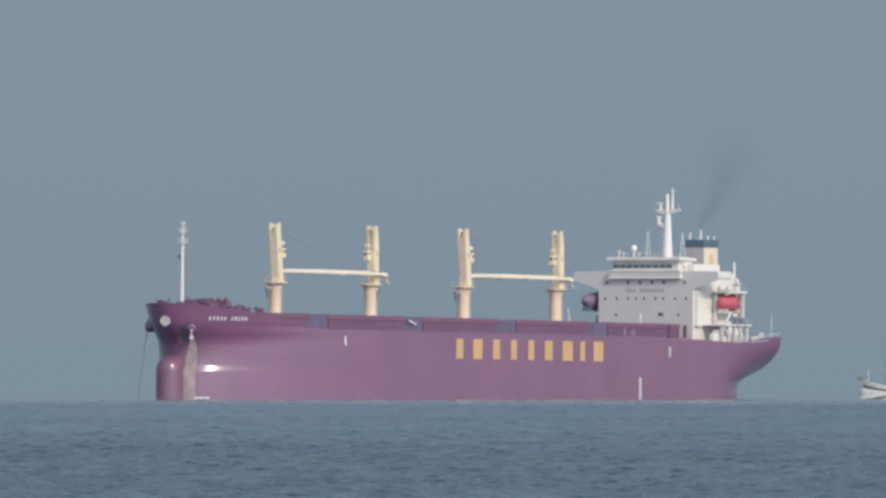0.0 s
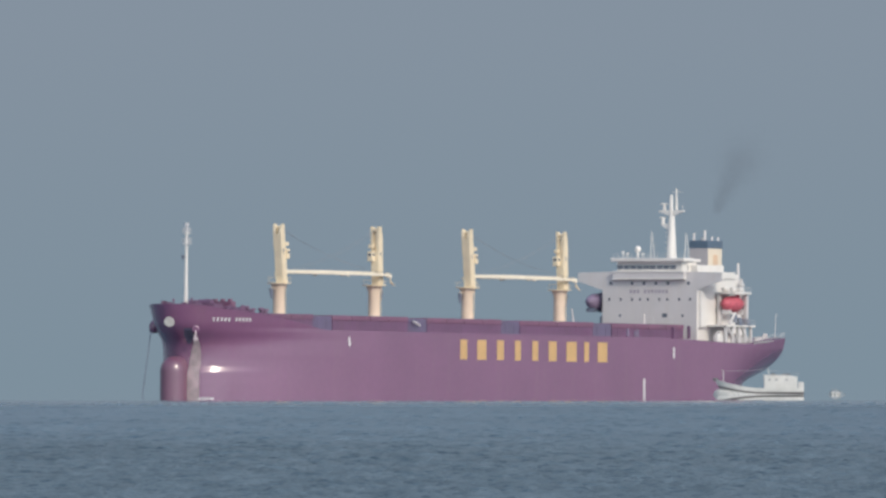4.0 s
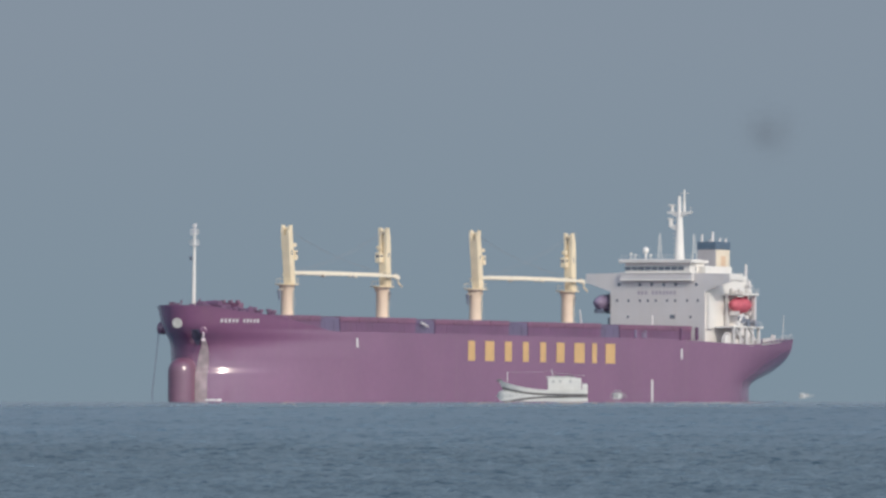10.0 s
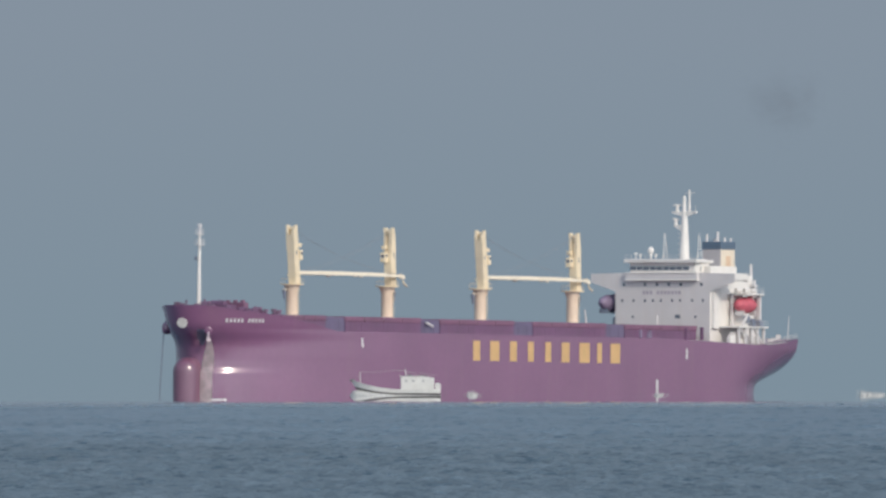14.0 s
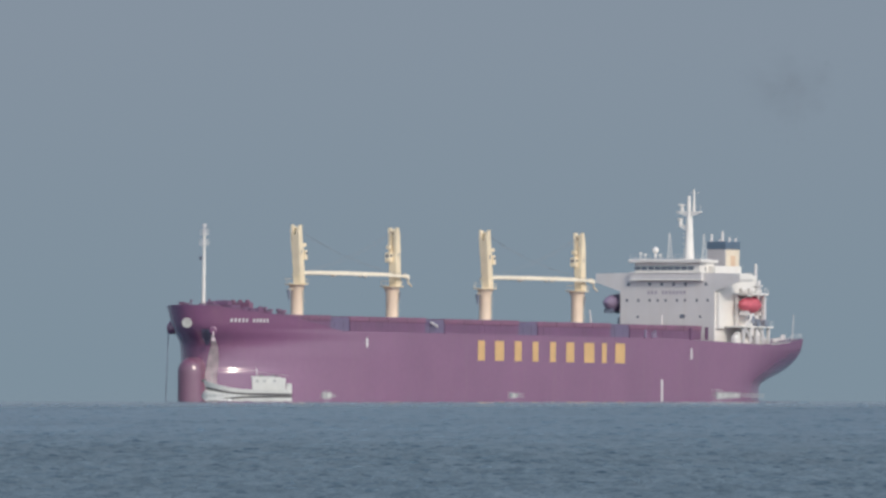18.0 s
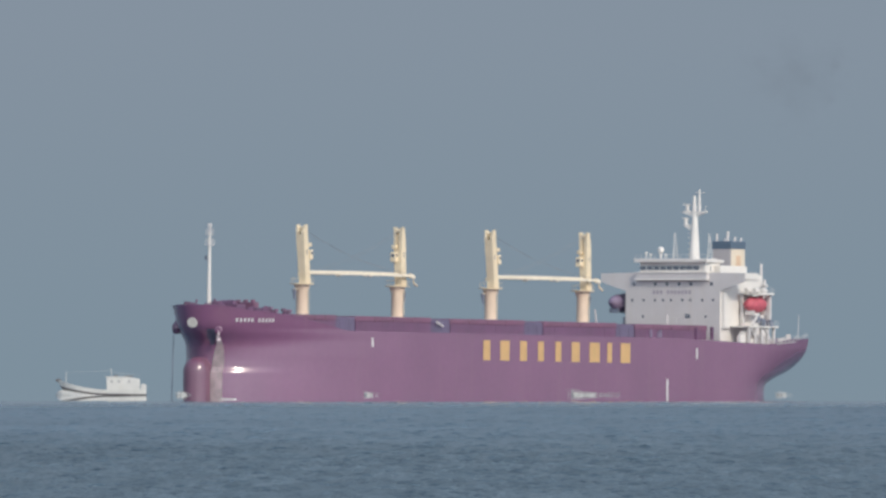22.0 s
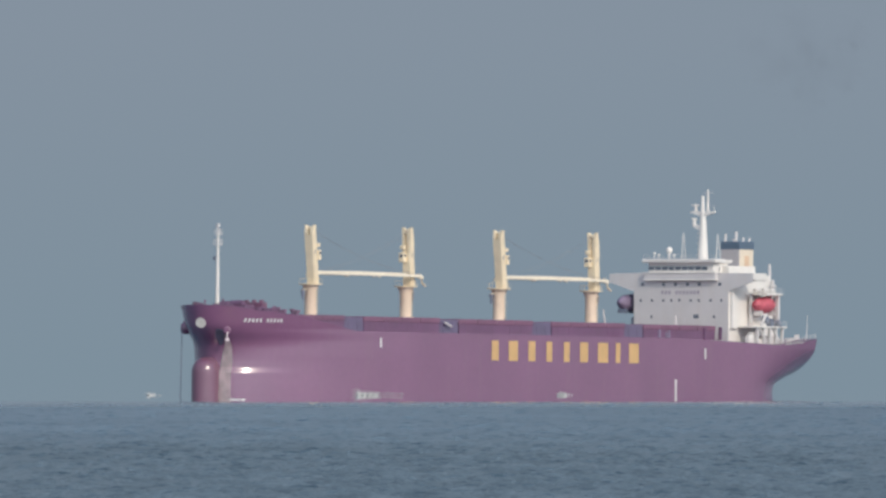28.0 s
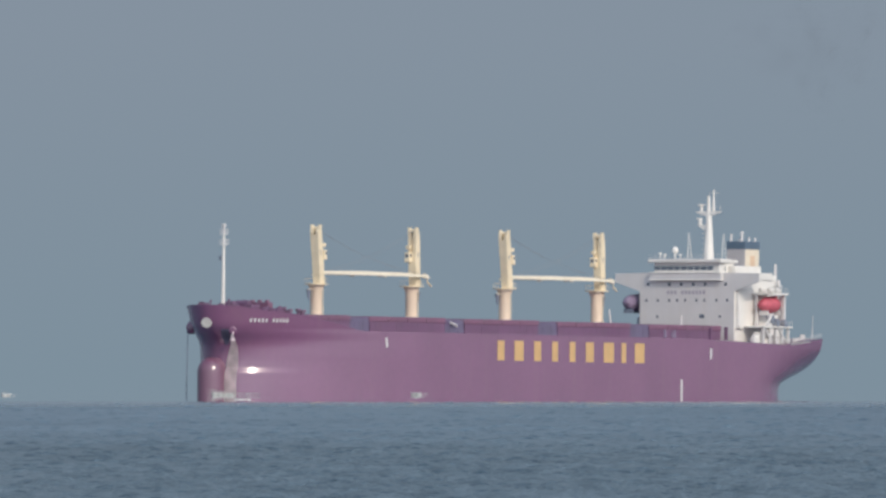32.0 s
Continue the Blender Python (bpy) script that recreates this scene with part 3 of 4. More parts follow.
def build_hatch(u0, u1):
    bm = bmesh.new()
    lift = 0.15 + 0.42 * ((u0 + u1) / 2 + 70) / 140
    box(bm, u0, u1, -9.6, 9.6, 11.0, 12.5 + lift)
    n = max(4, int((u1 - u0) / 1.8))
    for i in range(n + 1):
        u = u0 + (u1 - u0) * i / n
        box(bm, u - 0.05, u + 0.05, 9.6, 9.615, 11.0, 12.45 + lift)
        box(bm, u - 0.05, u + 0.05, -9.615, -9.6, 11.0, 12.45 + lift)
    coaming = part("hatch_coaming", bm, DECK_RED, ship, "oxide-red hatch coaming with stiffeners")
    k = 4
    for i in range(k):
        a, b = u0 + (u1 - u0) * i / k, u0 + (u1 - u0) * (i + 1) / k
        bm = bmesh.new()
        box(bm, a - (0.2 if i == 0 else -0.06), b + (0.2 if i == k - 1 else -0.06), -9.72, 9.72, 12.5 + lift, 13.45 + lift, 0.08)
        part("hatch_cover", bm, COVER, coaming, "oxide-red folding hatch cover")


def build_gap_filler(u):
    """Added box between two hatches, round a crane's foot, coloured as the gap's shade."""
    bm = bmesh.new()
    box(bm, u - 3.36, u + 3.36, -9.5, 9.5, 11.0, 13.45 + 0.3 * (u + 70) / 140, 0.06)
    store = part("hatch_gap_filler", bm, GAP_SHADE, ship, "added blue-grey box painted as the shade between the hatches")
    for a in (-1.6, 1.4):
        part("filler_panel", boxed(u + a - 0.4, u + a + 0.4, 9.5, 9.56, 11.2, 12.9, bevel=0.02), GAP_SHADE, store)


def build_crane(u, f):
    """A deck crane whose jib lies aft (f = -1) or forward (f = 1)."""
    bm = bmesh.new()
    prof = [(11.0, 1.75), (11.6, 1.35), (12.6, 1.12), (18.6, 1.12), (19.4, 1.45), (19.7, 1.5)]
    seg = 20
    rings = [[bm.verts.new((u + r * math.cos(2 * math.pi * i / seg), r * math.sin(2 * math.pi * i / seg), z)) for i in range(seg)] for z, r in prof]
    for r0, r1 in zip(rings, rings[1:]):
        for i in range(seg):
            bm.faces.new((r0[i], r0[(i + 1) % seg], r1[(i + 1) % seg], r1[i]))
    bm.faces.new(rings[-1])
    ped = part("crane_pedestal", bm, PEDESTAL, ship, "cream round crane pedestal", smooth=True)
    bm = bmesh.new()
    tube(bm, (u, 0, 19.7), (u, 0, 19.9), 2.2, 2.2, 20)
    part("slewing_platform", bm, CREAM, ped)
    bm = bmesh.new()
    for k in range(16):
        a, b = 2 * math.pi * k / 16, 2 * math.pi * (k + 1) / 16
        p, q = Vector((u + 2.15 * math.cos(a), 2.15 * math.sin(a), 19.9)), Vector((u + 2.15 * math.cos(b), 2.15 * math.sin(b), 19.9))
        tube(bm, p, p + Vector((0, 0, 0.95)), 0.018, 0.018, 4)
        tube(bm, p + Vector((0, 0, 0.95)), q + Vector((0, 0, 0.95)), 0.02, 0.02, 4)
    part("platform_rail", bm, CREAM, ped)
    # a slim tapered tower; above the winch house it is a fork of two cheeks that end in splayed horns
    foot, head = (0.85, -0.35) if f < 0 else (-1.15, -0.6)

    def mid(z):
        return foot + (head - foot) * (z - 19.9) / 10.9
    bm = bmesh.new()
    prism(bm, [(u + f * (mid(z) + a), z) for a, z in ((-0.76, 19.9), (0.82, 19.9), (0.82, 24.0), (0.76, 26.0), (-0.74, 26.0))], -0.85, 0.85)
    bmesh.ops.bevel(bm, geom=bm.edges[:], offset=0.08, segments=1, affect="EDGES")
    part("crane_house", bm, CREAM, ped, "cream crane tower with a winch house")
    low = 28.9 if f < 0 else 29.2
    bm = bmesh.new()
    prism(bm, [(u + f * (mid(z) + a), z) for a, z in ((-0.72, 25.95), (0.40, 25.95), (0.34, low), (-0.70, low))], -0.255, 0.255)
    part("back_plate", bm, CREAM, ped)
    for s in (-1, 1):
        bm = bmesh.new()
        outline = [(-0.74, 25.95), (0.76, 25.95), (0.62, 29.5), (0.46, 30.75), (-0.16, 30.75), (-0.44, 29.9), (-0.70, 29.4)]
        inner = [bm.verts.new((u + f * (mid(z) + a), s * (0.26 + (0.30 if f < 0 else 0.14) * max(0.0, z - (29.3 if f < 0 else 28.8))), z)) for a, z in outline]
        outer = [bm.verts.new((u + f * (mid(z) + a), s * (0.86 + 0.13 * max(0.0, z - 29.3)), z)) for a, z in outline]
        bm.faces.new(inner)
        bm.faces.new(outer[::-1])
        for k in range(7):
            bm.faces.new((inner[k], outer[k], outer[(k + 1) % 7], inner[(k + 1) % 7]))
        bmesh.ops.recalc_face_normals(bm, faces=bm.faces[:])
        part("fork_cheek", bm, CREAM, ped)
    bm = bmesh.new()
    tube(bm, (u + f * (mid(30.1) + 0.2), -0.6, 30.1), (u + f * (mid(30.1) + 0.2), 0.6, 30.1), 0.35, 0.35, 12)
    part("sheave", bm, CREAM, ped)
    # driver's cab on the jib side, with its little gallery
    c0, cv = u + f * (mid(25.2) + 0.70), -f * 0.55
    part("driver_cab", boxed(min(c0, c0 + f * 0.95), max(c0, c0 + f * 0.95), cv - 0.58, cv + 0.58, 24.3, 26.1, bevel=0.1), CREAM, ped)
    part("cab_window", boxed(min(c0 + f * 0.9, c0 + f * 1.0), max(c0 + f * 0.9, c0 + f * 1.0), cv - 0.32, cv + 0.32, 25.2, 25.75), GLASS, ped, "dark cab window")
    part("cab_window", boxed(min(c0 + f * 0.2, c0 + f * 0.8), max(c0 + f * 0.2, c0 + f * 0.8), cv + 0.55, cv + 0.62, 25.3, 25.75), GLASS, ped, "dark cab window")
    part("winch_box", boxed(min(c0 - f * 0.2, c0 + f * 0.8), max(c0 - f * 0.2, c0 + f * 0.8), cv - 0.4, cv + 0.4, 26.7, 27.4, bevel=0.06), CREAM, ped)
    c1 = u + f * mid(25.7)
    part("vent", boxed(c1 - 0.22, c1 + 0.16, 0.85, 0.90, 25.3, 26.1), HAZED, ped, "grey louvred vent")
    for k in range(4):
        part("louvre", boxed(c1 - 0.2, c1 + 0.14, 0.90, 0.93, 25.36 + k * 0.19, 25.46 + k * 0.19), CREAM, ped)
    part("floodlight", tubed((u - f * 2.5, -0.1, 18.8), (u - f * 2.4, -0.1, 16.9), 0.42, 0.12, 8), HAZED, ped)
    part("floodlight_arm", boxed(min(u, u - f * 2.7), max(u, u - f * 2.7), -0.1, 0.0, 18.8, 18.95), CREAM, ped)
    # the jib lies level, its head beside the next crane
    reach = 33.6 if f < 0 else 29.3
    tip = Vector((u + f * reach, -f * 1.75, 21.75))
    root = Vector((u + f * 1.0, 0.0, 22.0))
    bm = bmesh.new()
    d = (tip - root).normalized()
    sidew = Vector((0, 0, 1)).cross(d).normalized()
    rows = []
    for k in range(13):
        t = k / 12
        c = root.lerp(tip, t) + Vector((0, 0, 0.12 * math.sin(math.pi * t)))
        hw = 0.75 - 0.4 * t
        hh = 0.28 + 0.08 * math.sin(math.pi * min(1, t * 1.2)) - 0.2 * max(0, t - 0.7)
        rows.append([c + sidew * a * hw + Vector((0, 0, b * hh)) for a, b in ((-1, -1), (1, -1), (1, 1), (-1, 1), (-1, -1))])
    g = loft(bm, rows)
    bm.faces.new(g[0][:4])
    bm.faces.new(g[-1][:4])
    bmesh.ops.remove_doubles(bm, verts=bm.verts[:], dist=0.001)
    bmesh.ops.recalc_face_normals(bm, faces=bm.faces[:])
    part("jib", bm, JIB, ped, "long cream box-girder crane jib, stowed level")
    for t in (0.32, 0.62):
        c = root.lerp(tip, t)
        part("jib_lug", boxed(c.x - 0.25, c.x + 0.25, c.y - 0.2, c.y + 0.35, c.z - 0.5, c.z - 0.2, bevel=0.05), JIB, ped)
    bm = bmesh.new()
    prism(bm, [(tip.x, tip.z + 0.45), (tip.x + f * 1.2, tip.z + 0.1), (tip.x + f * 1.3, tip.z - 0.5), (tip.x, tip.z - 0.4)], tip.y - 0.3, tip.y + 0.3)
    part("jib_head", bm, JIB, ped)
    if f < 0:
        bm = bmesh.new()
        tube(bm, (tip.x + f * 1.1, tip.y, tip.z - 0.3), (tip.x + f * 1.2, tip.y, tip.z - 1.2), 0.12, 0.12, 6)
        tube(bm, (tip.x + f * 1.2, tip.y, tip.z - 1.2), (tip.x + f * 2.5, tip.y, tip.z - 1.9), 0.2, 0.14, 6)
        part("hook_block", bm, CREAM, ped)
    bm = bmesh.new()
    top = Vector((u + f * (mid(30.0) + 0.4), 0, 30.0))
    for s in (-0.3, 0.3):
        sagging(bm, top + Vector((0, s, 0)), tip + Vector((f * 0.2, s, 0.3)), 1.3 + 0.4 * s, 0.022)
    part("hoist_wire", bm, ROPE, ped, "thin sagging hoist wires")
    # ladder on the pedestal
    bm = bmesh.new()
    for s in (-0.22, 0.22):
        tube(bm, (u + s - 0.3, 1.24, 11.4), (u + s - 0.3, 1.24, 19.6), 0.03, 0.03, 4)
    for k in range(20):
        tube(bm, (u - 0.52, 1.24, 11.8 + k * 0.39), (u - 0.08, 1.24, 11.8 + k * 0.39), 0.02, 0.02, 4)
    part("ladder", bm, CREAM, ped)


FRONT = -71.8


def build_accommodation():
    W = 10.6
    bm = bmesh.new()
    box(bm, -83.5, FRONT, -W, W, 10.6, 22.1, 0.05)
    acc = part("accommodation_block", bm, BRIGHT, ship, "white five-storey accommodation block")
    # the front takes a greyer white than the rest of the block
    part("front_plating", boxed(FRONT + 0.003, FRONT + 0.03, -W + 0.02, W - 0.02, 10.7, 22.1), WHITE, acc, "greyer white front plating")
    for z in (13.4, 16.2, 19.0):
        bm = bmesh.new()
        box(bm, FRONT + 0.02, FRONT + 0.05, -W, W, z - 0.05, z + 0.05)
        part("deck_seam", bm, WHITE, acc)

    def pane(v, w, wide=0.40, high=0.5):
        part("window", boxed(FRONT - 0.02, FRONT + 0.09, v - wide / 2, v + wide / 2, w - high / 2, w + high / 2), GLASS, acc, "small dark cabin window")

    def v_of(x):
        return (x - 1205) / 7.85
    for x in (1137, 1174, 1195, 1216, 1237, 1273):
        pane(v_of(x), 21.55, 0.6, 0.6)
    for x in (1134, 1154, 1174, 1188, 1202, 1222, 1236, 1257, 1276):
        pane(v_of(x), 18.5)
    for x in (1153, 1263):
        pane(v_of(x), 15.4)
    pane(v_of(1231.5), 15.45, 1.1, 0.75)
    for i in range(11):
        if i == 3:
            continue
        v = v_of(1170) + i * 0.8
        part("lettering_bar", boxed(FRONT, FRONT + 0.05, v, v + 0.5, 19.65, 20.35), paintgrey, acc, "grey unreadable lettering bar")
    # navigation bridge: wings across the full beam, wheelhouse and its roof
    bm = bmesh.new()
    box(bm, -76.5, FRONT - 0.06, -16.1, 16.1, 22.1, 22.4)
    part("bridge_deck", bm, WHITE, acc)
    for s in (-1, 1):
        bm = bmesh.new()
        a = [(s * 7.1, 23.75), (s * 16.1, 23.6), (s * 16.1, 22.0), (s * 15.4, 21.75), (s * 10.6, 20.25), (s * 7.1, 20.25)]
        v0 = [bm.verts.new((FRONT + 0.04, y, z)) for y, z in a]
        v1 = [bm.verts.new((FRONT - 0.10, y, z)) for y, z in a]
        bm.faces.new(v0)
        bm.faces.new(v1[::-1])
        for i in range(6):
            bm.faces.new((v0[i], v1[i], v1[(i + 1) % 6], v0[(i + 1) % 6]))
        bmesh.ops.recalc_face_normals(bm, faces=bm.faces[:])
        part("wing_front", bm, WHITE, acc)
        bm = bmesh.new()
        box(bm, -76.5, -76.35, min(s * 8, s * 16.1), max(s * 8, s * 16.1), 22.4, 23.6)
        box(bm, -76.35, FRONT - 0.12, s * 16.02 - 0.08, s * 16.02 + 0.08, 21.9, 23.6)
        part("wing_bulwark", bm, BRIGHT, acc)
    part("bridge_apron", boxed(FRONT + 0.06, FRONT + 0.8, -7.9, 8.1, 22.35, 23.75, bevel=0.06), WHITE, acc)
    for z0, z1 in ((22.22, 22.5), (23.6, 23.82)):
        part("apron_lip", boxed(FRONT + 0.05, FRONT + 0.92, -8.0, 8.2, z0, z1, bevel=0.04), BRIGHT, acc)
    bm = bmesh.new()
    box(bm, -73.6, FRONT + 0.1, -7.3, 7.3, 22.45, 25.7, 0.06)
    box(bm, -79.5, -73.55, -5.6, 5.6, 22.45, 25.7, 0.06)
    part("wheelhouse", bm, BRIGHT, acc, "white wheelhouse with a row of dark windows")
    for i in range(9):
        v = -6.6 + i * 1.48
        part("bridge_window", boxed(FRONT + 0.08, FRONT + 0.16, v - 0.66, v + 0.66, 24.2, 24.95), GLASS, acc, "dark bridge window")
    for i in range(2):
        u = -74.5 - i * 1.5
        part("bridge_window", boxed(u - 0.45, u + 0.45, 5.58, 5.66, 24.0, 24.95), GLASS, acc, "dark bridge window")
    bm = bmesh.new()
    box(bm, -74.4, FRONT + 1.0, -8.2, 8.2, 25.62, 26.3, 0.08)
    box(bm, -80.3, -74.35, -6.0, 6.0, 25.66, 26.2, 0.06)
    part("wheelhouse_roof", bm, BRIGHT, acc)
    bm = bmesh.new()
    for v in np.linspace(-8, 8, 12):
        tube(bm, (FRONT + 0.8, v, 26.15), (FRONT + 0.8, v, 27.1), 0.018, 0.018, 4)
    for z in (26.6, 27.1):
        tube(bm, (FRONT + 0.8, -8, z), (FRONT + 0.8, 8, z), 0.018, 0.018, 4)
    part("roof_rail", bm, WHITE, acc)
    # port side: stair tower, boat deck, galleries and posts
    bm = bmesh.new()
    box(bm, -74.2, -72.2, 10.55, 11.3, 13.2, 20.0, 0.04)
    part("side_house", bm, BRIGHT, acc)
    for z, u0, u1, v1 in ((19.55, -83.7, -78.0, 15.2), (13.35, -85.0, -74.6, 15.4)):
        bm = bmesh.new()
        box(bm, u0, u1, 9.0, v1, z, z + 0.35, 0.04)
        part("boat_deck", bm, BRIGHT, acc)
        bm = bmesh.new()
        for i in range(13):
            u = u0 + (u1 - u0) * i / 12
            tube(bm, (u, v1 - 0.1, z + 0.35), (u, v1 - 0.1, z + 1.3), 0.02, 0.02, 4)
        for dz in (0.85, 1.3):
            tube(bm, (u0, v1 - 0.1, z + dz), (u1, v1 - 0.1, z + dz), 0.018, 0.018, 4)
        part("boat_deck_rail", bm, WHITE, acc)
    for u in (-75.4, -77.6, -79.8, -82.0, -84.2):
        part("deck_post", boxed(u - 0.25, u + 0.25, 14.5, 15.0, 10.4, 13.35), WHITE, acc)
    for u, v in ((-78.5, 11.4), (-83.2, 14.4), (-84.4, 13.0)):
        part("deck_post", boxed(u - 0.3, u + 0.3, v - 0.3, v + 0.3, 13.7, 19.55), WHITE, acc)
    # upper houses aft of the wheelhouse
    bm = bmesh.new()
    box(bm, -88.5, -79.0, -6.5, 8.6, 19.0, 23.2, 0.05)
    part("aft_house", bm, BRIGHT, acc)
    bm = bmesh.new()
    box(bm, -93.5, -83.5, -7.5, 7.5, 10.4, 20.4, 0.05)
    part("engine_casing", bm, BRIGHT, acc)
    bm = bmesh.new()
    box(bm, -86.6, -77.3, 1.8, 7.2, 22.45, 25.1, 0.06)
    part("upper_house", bm, BRIGHT, acc)
    bm = bmesh.new()
    box(bm, -90.4, -88.4, 5.6, 8.2, 19.2, 23.4, 0.06)
    part("vent_house", bm, BRIGHT, acc)
    for u, v, z0, z1 in ((-91.0, 7.6, 19.5, 25.6), (-90.0, 9.0, 19.5, 22.6)):
        bm = bmesh.new()
        tube(bm, (u, v, z0), (u, v, z1), 0.4, 0.25, 8)
        box(bm, u - 0.6, u + 0.6, v - 0.5, v + 0.5, z0 + 1.8, z0 + 2.1)
        part("aft_light_post", bm, WHITE, acc)
    for a, b in (((-76.4, 14.9, 13.7), (-78.4, 14.9, 16.0)), ((-80.7, 14.7, 13.7), (-78.6, 14.7, 16.0)), ((-75.4, 14.8, 13.6), (-78.6, 14.8, 10.6)), ((-80.6, 14.8, 13.6), (-83.6, 14.8, 10.4))):
        bm = bmesh.new()
        tube(bm, a, b, 0.28, 0.28, 6)
        part("diagonal_stay", bm, WHITE, acc)
    for u, v, w, a, b, c, paint_ in ((-73.6, 14.2, 10.7, 0.9, 0.5, 1.3, BRIGHT), (-75.2, 13.6, 10.6, 0.6, 0.6, 2.0, BRIGHT), (-77.4, 14.0, 10.5, 0.8, 0.5, 0.9, BRIGHT),
                                     (-79.9, 13.4, 10.4, 0.7, 0.5, 1.7, WHITE), (-82.6, 14.0, 10.5, 0.9, 0.5, 1.2, BRIGHT)):
        bm = bmesh.new()
        box(bm, u - a, u + a, v - b, v + b, w - 0.3, w + c * 0.65, 0.08)
        tube(bm, (u - a * 0.8, v, w + c * 0.7), (u + a * 0.8, v, w + c * 0.7), c * 0.3, c * 0.3, 12)
        part("deck_winch", bm, paint_, acc, "white-painted winch under the boat deck")
    for u, v, w in ((-79.6, 15.0, 14.6), (-82.6, 14.8, 14.4), (-78.4, 14.6, 15.2)):
        bm = bmesh.new()
        tube(bm, (u, v - 0.5, w), (u, v + 0.5, w), 0.55, 0.55, 14)
        box(bm, u - 0.45, u + 0.45, v - 0.6, v + 0.6, w - 0.95, w - 0.3, 0.06)
        part("davit_winch", bm, HAZED, acc, "grey boat winch below the lifeboat")
    for u, v in ((-79.5, 13.8), (-81.3, 14.2), (-79.1, 12.2), (-82.7, 13.2)):
        bm = bmesh.new()
        tube(bm, (u - 0.75, v, 20.45), (u + 0.75, v, 20.45), 0.42, 0.42, 14)
        box(bm, u - 0.5, u - 0.3, v - 0.45, v + 0.45, 19.88, 20.4)
        box(bm, u + 0.3, u + 0.5, v - 0.45, v + 0.45, 19.88, 20.4)
        part("raft_canister", bm, BRIGHT, acc, "white life raft canister in its cradle")
    for v0, v1, z0, z1 in ((-13.8, -10.7, 16.2, 16.4), (-12.2, -10.7, 13.7, 15.3)):
        part("starboard_locker", boxed(-76.2, -73.4, v0, v1, z0, z1, bevel=0.05), HAZED, acc, "blue-grey locker beside the house")
    return acc


def build_funnel():
    bm = bmesh.new()
    box(bm, -94.0, -89.0, -2.0, 2.1, 20.4, 28.5, 0.08)
    fun = part("funnel", bm, FUNNEL, ship, "cream funnel with a navy top band")
    part("funnel_band", boxed(-94.08, -88.92, -2.08, 2.18, 28.4, 29.9, bevel=0.06), NAVY, fun, "navy blue funnel top")
    # plate added to put the front's weaker light into a greyer colour
    part("funnel_front", boxed(-89.02, -88.95, -1.98, 2.08, 20.5, 28.4, bevel=0.01), GREYFRONT, fun, "funnel front plate with its shade painted grey")
    part("funnel_mark", boxed(-92.4, -90.8, 2.1, 2.14, 25.0, 27.2, bevel=0.01), LOGO, fun, "plain orange funnel mark")
    for u, v, h, r in ((-89.6, -1.5, 1.5, 0.24), (-90.4, 0.4, 2.0, 0.28), (-92.0, 1.0, 0.9, 0.2), (-93.2, 1.6, 0.8, 0.2), (-91.2, -0.7, 0.6, 0.3)):
        part("exhaust_pipe", tubed((u, v, 29.8), (u - 0.15, v, 29.8 + h), r, r * 0.9, 10), WHITE, fun)


